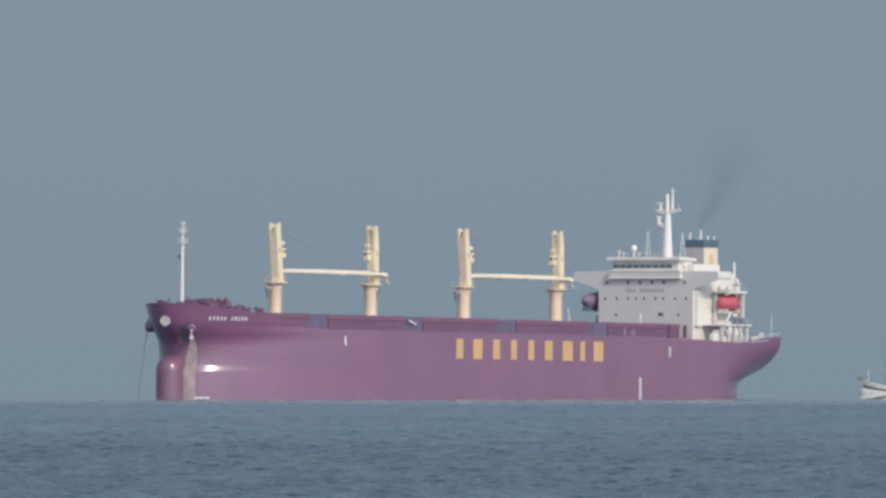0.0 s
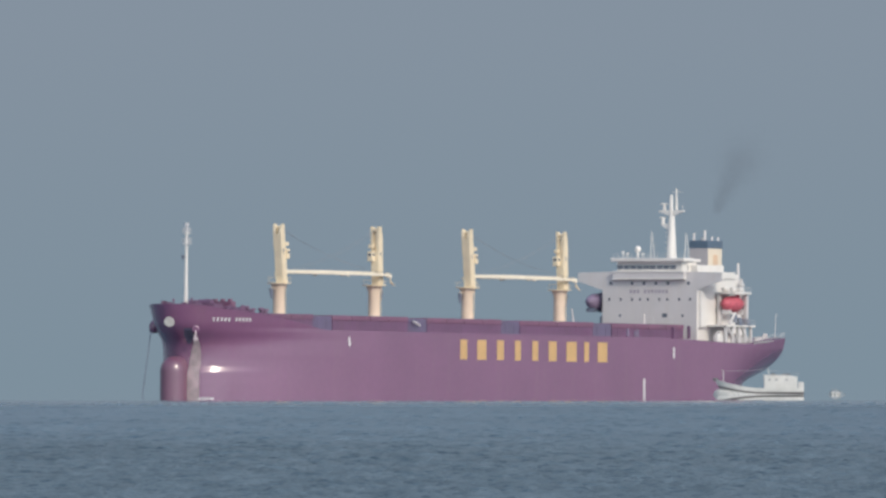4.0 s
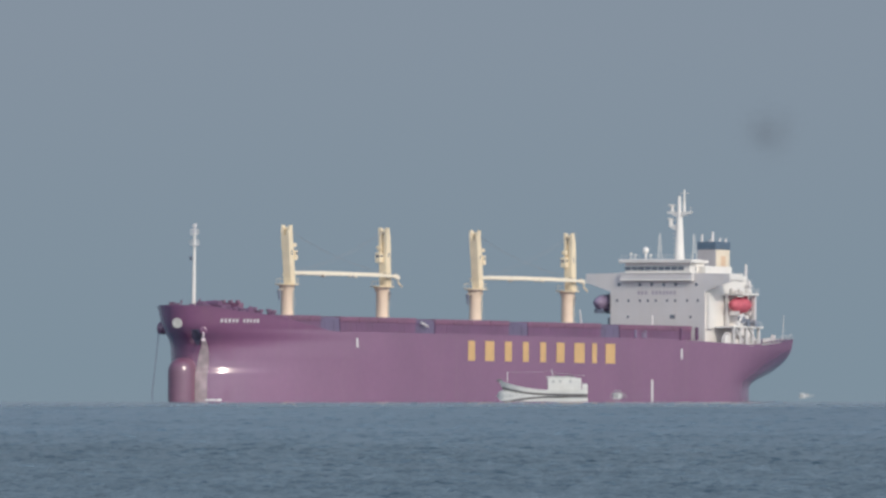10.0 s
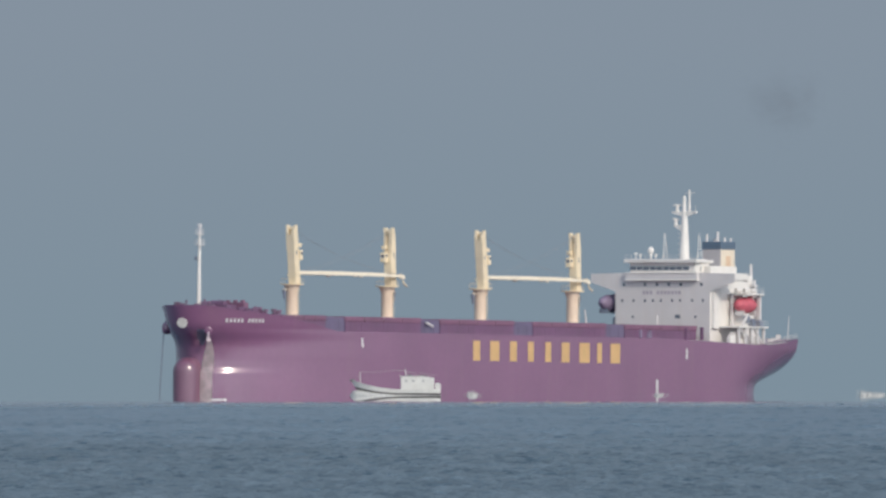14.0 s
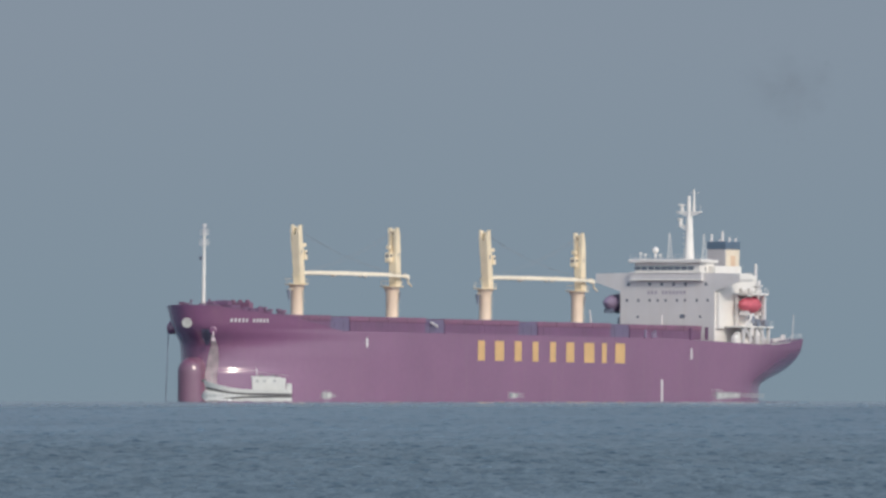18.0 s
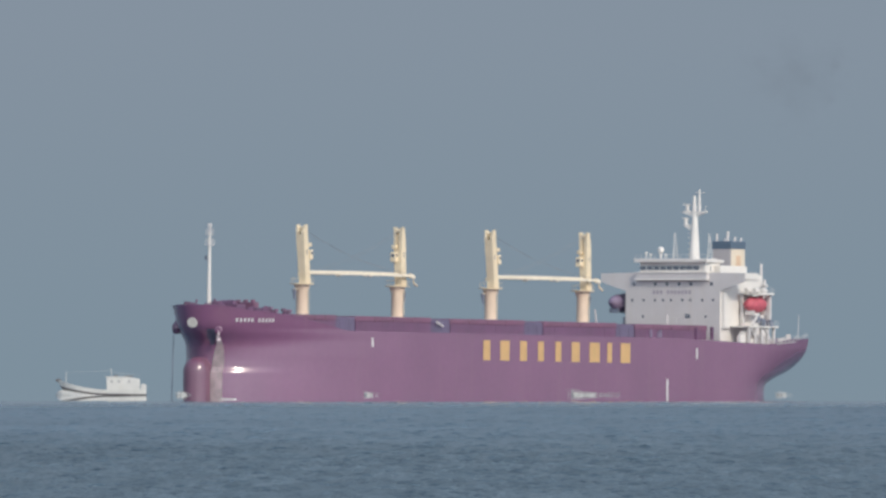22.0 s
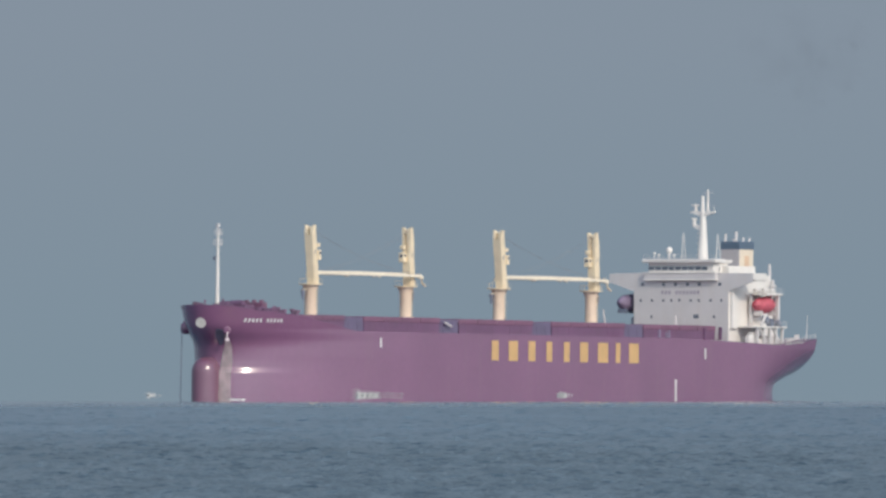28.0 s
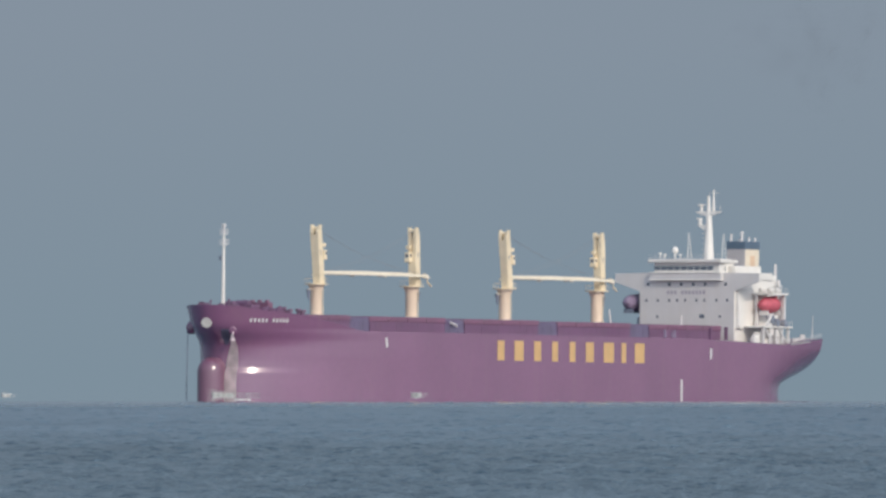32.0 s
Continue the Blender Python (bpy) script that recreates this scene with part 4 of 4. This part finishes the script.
def build_mast():
    u = -79.4
    bm = bmesh.new()
    tube(bm, (u, 0, 26.1), (u, 0, 35.3), 1.0, 0.52, 12)
    mast = part("signal_mast", bm, BRIGHT, ship, "tall white signal mast with radar yards")
    # top platform: two arms that flare out of the mast head, and a bracket below
    for label_z, a, b, root in ((35.45, -2.7, 2.7, 34.5), (32.9, -2.2, 0.2, 31.7)):
        bm = bmesh.new()
        outline = [(a, label_z), (a, label_z - 0.22), (-0.5, root), (min(b, 0.5), root), (b, label_z - 0.22), (b, label_z)]
        v0 = [bm.verts.new((u + 0.35, y, z)) for y, z in outline]
        v1 = [bm.verts.new((u - 0.35, y, z)) for y, z in outline]
        bm.faces.new(v0)
        bm.faces.new(v1[::-1])
        for k in range(6):
            bm.faces.new((v0[k], v1[k], v1[(k + 1) % 6], v0[(k + 1) % 6]))
        bmesh.ops.recalc_face_normals(bm, faces=bm.faces[:])
        part("mast_platform", bm, BRIGHT, mast)
    for z in (27.2, 28.2, 29.3, 30.4, 31.2):
        part("mast_step", boxed(u - 0.2, u + 0.2, -1.35, -0.5, z, z + 0.16, bevel=0.02), BRIGHT, mast)
    part("mast_pole", tubed((u, -0.1, 35.2), (u, -0.1, 38.4), 0.42, 0.30, 8), BRIGHT, mast)
    part("mast_pole", tubed((u - 1.0, 0.4, 35.2), (u - 1.0, 0.4, 39.6), 0.30, 0.16, 8), BRIGHT, mast)
    part("aerial", tubed((u - 1.0, -0.6, 38.95), (u - 1.0, 1.6, 38.95), 0.06, 0.06, 5), BRIGHT, mast)
    part("aerial", tubed((u - 0.2, 2.3, 35.4), (u - 0.2, 2.3, 36.5), 0.05, 0.04, 5), BRIGHT, mast)
    part("radar_scanner", boxed(u - 0.9, u + 0.9, -2.0, -1.3, 36.5, 36.8, bevel=0.05), BRIGHT, mast)
    part("radar_scanner", boxed(u - 0.7, u + 0.7, -2.3, -1.7, 33.9, 34.2, bevel=0.05), BRIGHT, mast)
    part("scanner_post", tubed((u, -1.95, 32.8), (u, -1.95, 34.0), 0.42, 0.34, 8), BRIGHT, mast)
    part("scanner_post", tubed((u, -1.65, 35.3), (u, -1.65, 36.6), 0.40, 0.25, 8), BRIGHT, mast)
    for v, h in ((-4.2, 5.3), (3.2, 5.1)):
        bm = bmesh.new()
        c = Vector((u + 0.4 if v < 0 else u - 0.1, v, 26.1))
        for k in range(3):
            a = k * 2.09
            tube(bm, c + Vector((0.6 * math.cos(a), 0.6 * math.sin(a), 0)), c + Vector((0.12 * math.cos(a), 0.12 * math.sin(a), h)), 0.05, 0.035, 5)
        for j in range(7):
            f = 1 - j / 7.5
            for k in range(3):
                a, b = k * 2.09, (k + 1) * 2.09
                tube(bm, c + Vector((0.6 * f * math.cos(a), 0.6 * f * math.sin(a), h * j / 7.5)), c + Vector((0.55 * f * math.cos(b), 0.55 * f * math.sin(b), h * (j + 0.6) / 7.5)), 0.025, 0.025, 4)
        part("lattice_aerial", bm, BRIGHT, mast, "slim white lattice aerial")
    bm = bmesh.new()
    tube(bm, (FRONT - 2, -4.0, 26.1), (FRONT - 2, -4.0, 27.4), 0.22, 0.22, 8)
    blob(bm, (FRONT - 2, -4.0, 28.0), (0.6, 0.6, 0.7), 3)
    part("radome", bm, BRIGHT, mast, "white satellite radome", smooth=True)
    for v, h in ((-7.0, 1.2), (-6.0, 0.9), (-2.6, 0.9)):
        bm = bmesh.new()
        tube(bm, (FRONT - 1.5, v, 26.1), (FRONT - 1.5, v, 26.1 + h), 0.09, 0.09, 6)
        box(bm, FRONT - 1.75, FRONT - 1.25, v - 0.22, v + 0.22, 26.1 + h, 26.4 + h, 0.05)
        part("roof_lamp", bm, BRIGHT, mast)


def build_lifeboat(u, v, w, label, cover):
    boat = new("lifeboat")
    bm = bmesh.new()
    blob(bm, (0, 0, 0), (3.1, 1.5, 1.65), 3)
    for q in bm.verts:
        if q.co.z > 0.1:
            q.co.z = 0.1 + (q.co.z - 0.1) * 0.95
        q.co.x *= 1.0 + 0.10 * (1 - abs(q.co.z) / 1.5)
    part("canopy", bm, cover, boat, smooth=True)
    bm = bmesh.new()
    tube(bm, (-3.1, 0, -0.15), (3.1, 0, -0.15), 0.05, 0.05, 6)
    for i in range(24):
        a, b = 2 * math.pi * i / 24, 2 * math.pi * (i + 1) / 24
        tube(bm, (3.42 * math.cos(a), 1.4 * math.sin(a), -0.1), (3.42 * math.cos(b), 1.4 * math.sin(b), -0.1), 0.07, 0.07, 5)
    part("fender", bm, cover, boat)
    bm = bmesh.new()
    box(bm, -2.2, -1.2, -0.45, 0.45, 1.1, 1.7, 0.1)
    part("conning_cupola", bm, cover, boat)
    for s in (-2.0, 2.0):
        bm = bmesh.new()
        prism(bm, [(s - 0.15, -2.0), (s + 0.15, -2.0), (s + 0.15, -1.15), (s - 0.15, -1.15)], -1.0, 1.0)
        # the shaded boat's cradles get hazed steel instead of white
        part("cradle", bm, WHITE if cover == ORANGE else HAZED, boat)
    boat.matrix_world = ship.matrix_world @ pose(u, v, w)
    tagged(boat, label, "lifeboat", group="lifeboats")


def build_poop():
    us = [STERN + 0.1 + i * 1.3 for i in range(16)]
    for side in (1, -1):
        bm = bmesh.new()
        for a, b in zip(us, us[1:]):
            pa, pb = (a, side * (half(a, 10.8) - 0.15), sheer(a)), (b, side * (half(b, 10.8) - 0.15), sheer(b))
            for h in (0.5, 0.95):
                tube(bm, (pa[0], pa[1], pa[2] + h), (pb[0], pb[1], pb[2] + h), 0.03, 0.03, 4)
            tube(bm, pa, (pa[0], pa[1], pa[2] + 0.95), 0.03, 0.03, 4)
        part("poop_rail", bm, WHITE, ship)
    bm = bmesh.new()
    n = 12
    rows = [[], []]
    for i in range(n + 1):
        u = -84.0 - i * 0.75
        rows[0].append((u, half(u, 10.5) + 0.04, sheer(u) - 0.22))
        rows[1].append((u, half(u, 10.5) + 0.04, sheer(u) + 0.02))
    loft(bm, rows)
    bmesh.ops.solidify(bm, geom=bm.faces[:], thickness=0.06)
    part("deck_edge_plate", bm, WHITE, ship)
    for u, v, h in ((-94.5, 10.5, 0.5), (-97.0, 10.0, 0.95), (-91.5, 11.6, 0.6), (-80.5, 14.6, 1.2)):
        bm = bmesh.new()
        for s in (-0.4, 0.4):
            tube(bm, (u + s, v, sheer(u) - 0.1), (u + s, v, sheer(u) + h), 0.24, 0.24, 8)
        part("bollard", bm, WHITE, ship, "white mooring bollard")
    part("ensign_staff", tubed((-98.0, 11.5, 11.3), (-98.4, 11.5, 16.0), 0.09, 0.05, 6), WHITE, ship)
    part("side_davit", tubed((-58.5, -8.5, 13.4), (-58.1, -8.7, 16.6), 0.20, 0.12, 6), WHITE, ship)
    part("stowed_gangway", tubed((25.6, 10.15, 13.1), (23.4, 10.15, 12.4), 0.22, 0.22, 6), MARK, ship)
    for u, v, h in ((-62.0, 15.0, 2.4), (-56.5, 15.0, 2.2)):
        part("deck_post", boxed(u - 0.25, u + 0.25, v - 0.25, v + 0.25, 10.9, 10.9 + h), DECK_RED, ship)
    for u, h in ((-40.0, 1.6), (-43.4, 1.5), (-42.6, 1.1)):
        part("mooring_roller", tubed((u, 15.4, 11.0), (u, 15.4, 11.0 + h), 0.3, 0.26, 8), PLUM, ship, "dull plum mooring roller post")
    post = part("provision_post", tubed((-66.5, 2.1, 13.4), (-66.5, 2.1, 15.6), 0.26, 0.2, 8), WHITE, ship)
    bm = bmesh.new()
    for z in (14.5, 15.1):
        tube(bm, (-66.5, 2.1, z), (-66.5, 8.4, z - 0.15), 0.035, 0.035, 5)
    for v in (4.2, 6.3, 8.4):
        tube(bm, (-66.5, v, 13.4), (-66.5, v, 15.0), 0.035, 0.035, 5)
    part("guard_line", bm, WHITE, post)


CHAIN = []


def build_ship():
    hull = build_hull()
    build_markings(hull)
    build_bulb(hull)
    build_anchor(1)
    build_anchor(-1)
    build_stem_plate()
    CHAIN.append(build_chain())
    build_forecastle_gear()
    build_foremast()
    cranes = [55.4, 23.4, -8.4, -40.2]
    ends = [73.0] + cranes + [-68.5]
    for a, b in zip(ends, ends[1:]):
        build_hatch(b + (3.4 if b > -60 else 0.0), a - (3.4 if a < 70 else 0.0))
    for i, u in enumerate(cranes):
        build_gap_filler(u)
        build_crane(u, -1 if i % 2 == 0 else 1)
    build_accommodation()
    build_funnel()
    build_mast()
    build_poop()
    build_lifeboat(-80.5, 13.0, 17.75, "orange-red enclosed lifeboat in its davits", ORANGE)
    build_lifeboat(-73.6, -13.0, 18.1, "lifeboat with its shade painted as plum, beside the white house", PLUM)


# ---------------------------------------------------------------- fishing boat and its spray
def build_boat():
    boat = new("fishing_boat")
    tagged(boat, "white wooden fishing boat with an aft deckhouse, under way", "boat")
    L = 16.0                       # stem at x = 0, stern at x = -16

    def gun(s):
        return 1.05 + 1.75 * max(0.0, 1 - s / 0.55) ** 1.8

    def wide(s):
        return 2.1 * (1 - (1 - min(1.0, s / 0.38)) ** 2.2) * (1 - 0.18 * max(0, s - 0.8) / 0.2)
    n = 30

    def skin(f0, d0, f1, d1, grow, material, name, label=""):
        bm = bmesh.new()
        for side in (1, -1):
            rows = []
            for j in range(5):
                row = []
                for i in range(n + 1):
                    s = i / n
                    f = (f0 - d0 * s) * (1 - j / 4) + (f1 - d1 * s) * j / 4
                    z = -0.6 + (gun(s) + 0.6) * f
                    row.append((-s * L - (1.7 - f * 1.7) * (1 - s) ** 3, side * (wide(s) * (0.86 + 0.14 * f) + grow), z))
                rows.append(row)
            g = loft(bm, rows)
            for r0, r1 in zip(g, g[1:]):
                bm.faces.new((r0[-1], r1[-1], bm.verts.new((-L, 0, r1[-1].co.z)), bm.verts.new((-L, 0, r0[-1].co.z))))
        bmesh.ops.remove_doubles(bm, verts=bm.verts[:], dist=0.002)
        bmesh.ops.recalc_face_normals(bm, faces=bm.faces[:])
        return part(name, bm, material, boat, label, smooth=True)
    skin(0.0, 0.0, 0.54, 0.22, 0.0, BOATWHITE, "lower_hull", "white painted lower hull")
    skin(0.52, 0.22, 0.68, 0.11, 0.04, BOATDARK, "rubbing_band", "dark band along the hull")
    skin(0.66, 0.11, 1.0, 0.0, 0.07, BOATWHITE, "upper_hull", "white painted topside strake")
    bm = bmesh.new()
    loft(bm, [[(-i / n * L, s * wide(i / n) * 0.97, -0.6 + (gun(i / n) + 0.6) * 0.9) for i in range(n + 1)] for s in (1, 0, -1)])
    part("deck", bm, BOATWHITE, boat)
    bm = bmesh.new()
    prism(bm, [(-8.9, 0.7), (-8.85, 3.35), (-14.0, 3.27), (-14.1, 3.12), (-14.85, 3.08), (-14.85, 0.7)], -1.6, 1.6)
    bmesh.ops.bevel(bm, geom=bm.edges[:], offset=0.08, segments=1, affect="EDGES")
    house = part("deckhouse", bm, BOATWHITE, boat, "white boxy deckhouse")
    for x in (-9.8, -11.1, -12.9):
        for y in (1.6, -1.66):
            part("cabin_window", boxed(x - 0.22, x + 0.22, y, y + 0.06, 2.35, 2.75, bevel=0.01), BOATPANE, house, "small dim cabin window")
    part("wheel_window", boxed(-8.93, -8.82, -1.1, 1.1, 2.3, 2.95, bevel=0.01), BOATDARK, house, "dim forward window")
    part("roof", boxed(-12.9, -8.6, -1.75, 1.75, 3.31, 3.45, bevel=0.05), BOATWHITE, boat)
    part("mast", tubed((-9.8, 0, 3.4), (-9.6, 0, 4.9), 0.08, 0.05, 6), BOATWHITE, boat)
    part("roof_gear", boxed(-10.9, -10.2, -0.6, 0.6, 3.45, 3.75, bevel=0.1), BOATDARK, boat, "dark gear on the roof")
    part("roof_gear", boxed(-13.6, -12.0, -0.5, 0.5, 3.40, 3.62, bevel=0.1), BOATDARK, boat)
    part("bow_post", tubed((-1.6, 0, 2.2), (-1.6, 0, 4.3), 0.07, 0.05, 6), BOATWHITE, boat)
    bm = bmesh.new()
    sagging(bm, (-1.6, 0, 4.2), (-9.6, 0, 4.5), 0.1, 0.012)
    sagging(bm, (-9.6, 0, 4.3), (-15.4, 0, 3.6), 0.1, 0.012)
    part("stay_wire", bm, BOATWHITE, boat)
    bm = bmesh.new()
    box(bm, -16.0, -15.0, -1.5, 1.5, 0.9, 1.75, 0.1)
    for k in range(4):
        blob(bm, (-15.5, -1.1 + k * 0.75, 1.75 + 0.1 * (k % 2)), (0.5, 0.45, 0.3), 2, 0.3)
    part("net_heap", bm, BOATWHITE, boat, "pale heap of nets at the stern")
    for k in range(5):
        x = -9.8 - k * 1.15
        part("rail_post", tubed((x, 1.7, 1.0), (x, 1.7, 2.0), 0.04, 0.04, 5), BOATWHITE, boat)
    bm = bmesh.new()
    for side in (1, -1):                                # a curl of foam that leans on the bow and thins out aft
        rows = []
        for i in range(31):
            x = 0.25 - 8.6 * i / 30
            far = i / 30
            tall = 0.98 * (1 - far) ** 0.85 * math.sqrt(min(1.0, far / 0.09)) * (1 + 0.14 * noise.noise(Vector((x * 1.1, side, 2.0))))
            out = wide(max(0.0, -x / L)) + 0.15 + 0.75 * math.sqrt(min(1.0, far / 0.12)) * (1 - 0.6 * far)
            row = []
            for j in range(9):
                e = j / 8 * math.pi / 2
                k = 1 + 0.06 * noise.noise(Vector((x * 2.3, j * 0.7, side * 3.0)))
                row.append((x, side * out * math.cos(e) ** 0.7 * k, -0.1 + (tall + 0.1) * math.sin(e) * k))
            rows.append(row)
        loft(bm, rows)
    bmesh.ops.remove_doubles(bm, verts=bm.verts[:], dist=0.002)
    bmesh.ops.recalc_face_normals(bm, faces=bm.faces[:])
    part("bow_wave", bm, FROTH, boat, "white foaming bow wave", smooth=True)
    part("bow_cap", boxed(-0.7, 0.25, -0.22, 0.22, 2.45, 2.95, bevel=0.1), BOATDARK, boat, "dark stem head")
    return boat


def build_crest(long, n, label, tops, core):
    """Foam left on the boat's wake: its height goes by tops along its length, solid within core and loose drops elsewhere."""
    rng = random.Random(int(long * 10) + n)

    def top(f):
        return float(np.interp(f, [p[0] for p in tops], [p[1] for p in tops]))
    bm = bmesh.new()
    lumps = int(3 + long * (core[1] - core[0]) * 3.0)
    for i in range(lumps):
        f = core[0] + (core[1] - core[0]) * (i + 0.5) / lumps
        blob(bm, ((f - 0.45) * long, rng.gauss(0, 0.25), 0.0), (long * (core[1] - core[0]) / lumps * rng.uniform(1.0, 1.5), 0.5, 0.58 * top(f) * rng.uniform(0.75, 1.1)), 2, 0.25)
    me = bpy.data.meshes.new("spray")
    bm.to_mesh(me)
    bm.free()
    verts, faces = [tuple(v.co) for v in me.vertices], [tuple(p.vertices) for p in me.polygons]
    for _ in range(n):
        f = rng.random() if rng.random() < 0.5 else rng.uniform(core[0] - 0.05, core[1] + 0.05)
        c = Vector(((f - 0.45) * long, rng.gauss(0, 0.4), 0.03 + rng.random() ** 1.2 * top(f) * rng.uniform(0.8, 1.15)))
        base = len(verts)
        for _k in range(3):
            verts.append(tuple(c + Vector((rng.uniform(-1, 1), rng.uniform(-1, 1), rng.uniform(-1, 1))) * 0.06))
        faces.append((base, base + 1, base + 2))
    me.clear_geometry()
    me.from_pydata(verts, [], faces)
    me.materials.append(FROTH)
    return tagged(new("spray", me), label, "spray", group="spray behind the boat", kind="stuff")


# ---------------------------------------------------------------- funnel smoke
PUFFS = []


def build_smoke():
    """Soot from the funnel: loose clouds of tiny flakes."""
    rng = random.Random(5)
    for i in range(26):
        q = (i + rng.random()) / 26                       # along the plume, from the pipe upwards
        x, y = 1302 + 66 * q ** 0.8 + rng.gauss(0, 6 * q), 402 - 130 * q + rng.gauss(0, 6 * q)
        jx, jy = rng.gauss(0, 1), rng.gauss(0, 1)
        sx, sz = 0.35 + 2.3 * q, 0.7 + 1.9 * q
        verts, faces = [], []
        for _ in range(int(330 + 680 * q)):
            c = Vector((rng.gauss(0, sx), rng.gauss(0, 0.8), rng.gauss(0, sz)))
            base = len(verts)
            for _k in range(3):
                verts.append(tuple(c + Vector((rng.uniform(-1, 1), rng.uniform(-1, 1), rng.uniform(-1, 1))) * 0.05))
            faces.append((base, base + 1, base + 2))
        me = bpy.data.meshes.new("smoke_puff")
        me.from_pydata(verts, [], faces)
        me.materials.append(SOOT)
        ob = new("smoke_puff", me)
        tagged(ob, "thin dark exhaust smoke over the funnel", "smoke", group="funnel smoke", kind="stuff")
        PUFFS.append((ob, x, y, jx, jy, q))


build_sea()
build_ship()
fishing_boat = build_boat()
CRESTS = [(build_crest(2.9, 1000, "white spray on the boat's wake", [(0, 0.25), (0.3, 0.95), (0.55, 0.8), (1, 0.1)], (0.2, 0.7)), 18.0, 579.0, -64.3),
          (build_crest(3.0, 420, "faint thin spray on the boat's wake", [(0, 0.5), (0.25, 0.6), (0.55, 0.45), (1, 0.08)], (0.15, 0.6)), 20.0, 783.0, -64.2),
          (build_crest(9.6, 2900, "long low streak of white spray, fanned at its end", [(0, 1.3), (0.12, 1.05), (0.3, 0.62), (0.6, 0.38), (0.85, 0.45), (1, 0.35)], (0.12, 0.5)), 18.0, 1301.0, -63.8),
          (build_crest(3.0, 600, "white spray far down the wake", [(0, 0.3), (0.25, 0.6), (0.6, 0.45), (0.85, 0.2), (1, 0.2)], (0.1, 0.6)), 28.0, 998.0, -64.6)]
build_smoke()
build_chop()
# white lumps put in for the glint at the waterline
bm = bmesh.new()
for k in range(4):
    blob(bm, ((k - 1.5) * 0.6, 0, 0.02), (0.5, 0.6, 0.10 + 0.03 * (k % 2)), 2, 0.4)
glint_patch = part("glint_patch", bm, GLINT_WHITE, None, smooth=True)
glint_patch.location = (-36.5, -700.0, 0.0)
tagged(glint_patch, "small white patch painted as a glint on the water before the bow", "foam")

BOAT_X = [(0, 1521), (2, 1394), (3, 1329), (6, 1136), (8, 1009), (10, 882), (12, 751), (14, 622), (17, 424), (20, 228), (22, 101), (24, -27), (25, -90), (28, -281), (32, -536)]


def motions():
    d = 3850.0
    rows = []
    for i in range(33):
        t = float(i)
        x = float(np.interp(t, [r[0] for r in BOAT_X], [r[1] for r in BOAT_X]))
        rows.append((t, pose((x - 784 - pan_at(t)) * d / FOCAL, d - 4000, 0.0, 0, 0.5 * math.sin(t * 1.9), 180)))
    walk(fishing_boat, rows)
    for ob, t0, x0, v in CRESTS:
        walk(ob, [(float(t), pose((x0 + v * (t - t0) - 784 - pan_at(t)) * 3860.0 / FOCAL, -140.0, 0.06 + 0.06 * math.sin(t * 1.7 + t0))) for t in range(0, 33)])
    for chain in CHAIN:
        lean = [(0, 13.0), (3, 13.0), (6, 12.5), (8, 12.0), (10, 10.5), (12, 8.5), (14, 6.0), (17, 4.0), (20, 3.0), (25, 2.5), (32, 2.0)]
        walk(chain, [(float(t), pose(90.4, -5.0, 10.0, 0, -a, 0)) for t, a in lean])
    for ob, x, y, jx, jy, q in PUFFS:
        rows = []
        for t in (0, 1, 2, 3, 4.5, 6, 9, 13, 19, 25, 32):
            k = math.exp(-(t / (7.4 - 2.8 * q)) ** (2.4 - 0.8 * q))
            px = float(np.interp(t, [0, 3, 6, 9, 13, 19, 32], [1362, 1380, 1392, 1404, 1420, 1427, 1436])) + jx * (4 + 1.7 * t)
            py = float(np.interp(t, [0, 3, 6, 9, 13, 19, 32], [290, 275, 258, 235, 190, 150, 85])) + jy * (3 + 1.4 * t)
            rows.append((float(t), pose((x * k + px * (1 - k) - 839) / 9.33, 75.0, 4.5 + (656 - y * k - py * (1 - k)) / 9.33)))
        walk(ob, rows)
    for g, ob in enumerate(CHOPS):
        walk(ob, [(0.5 * i, pose(0.35 * 0.5 * i * (0.6 + 0.2 * g), 0.25 * i, 0.05 * math.sin(2 * math.pi * (0.5 * i / 2.6 + 3 * g / 8)) - 0.02)) for i in range(65)])


motions()
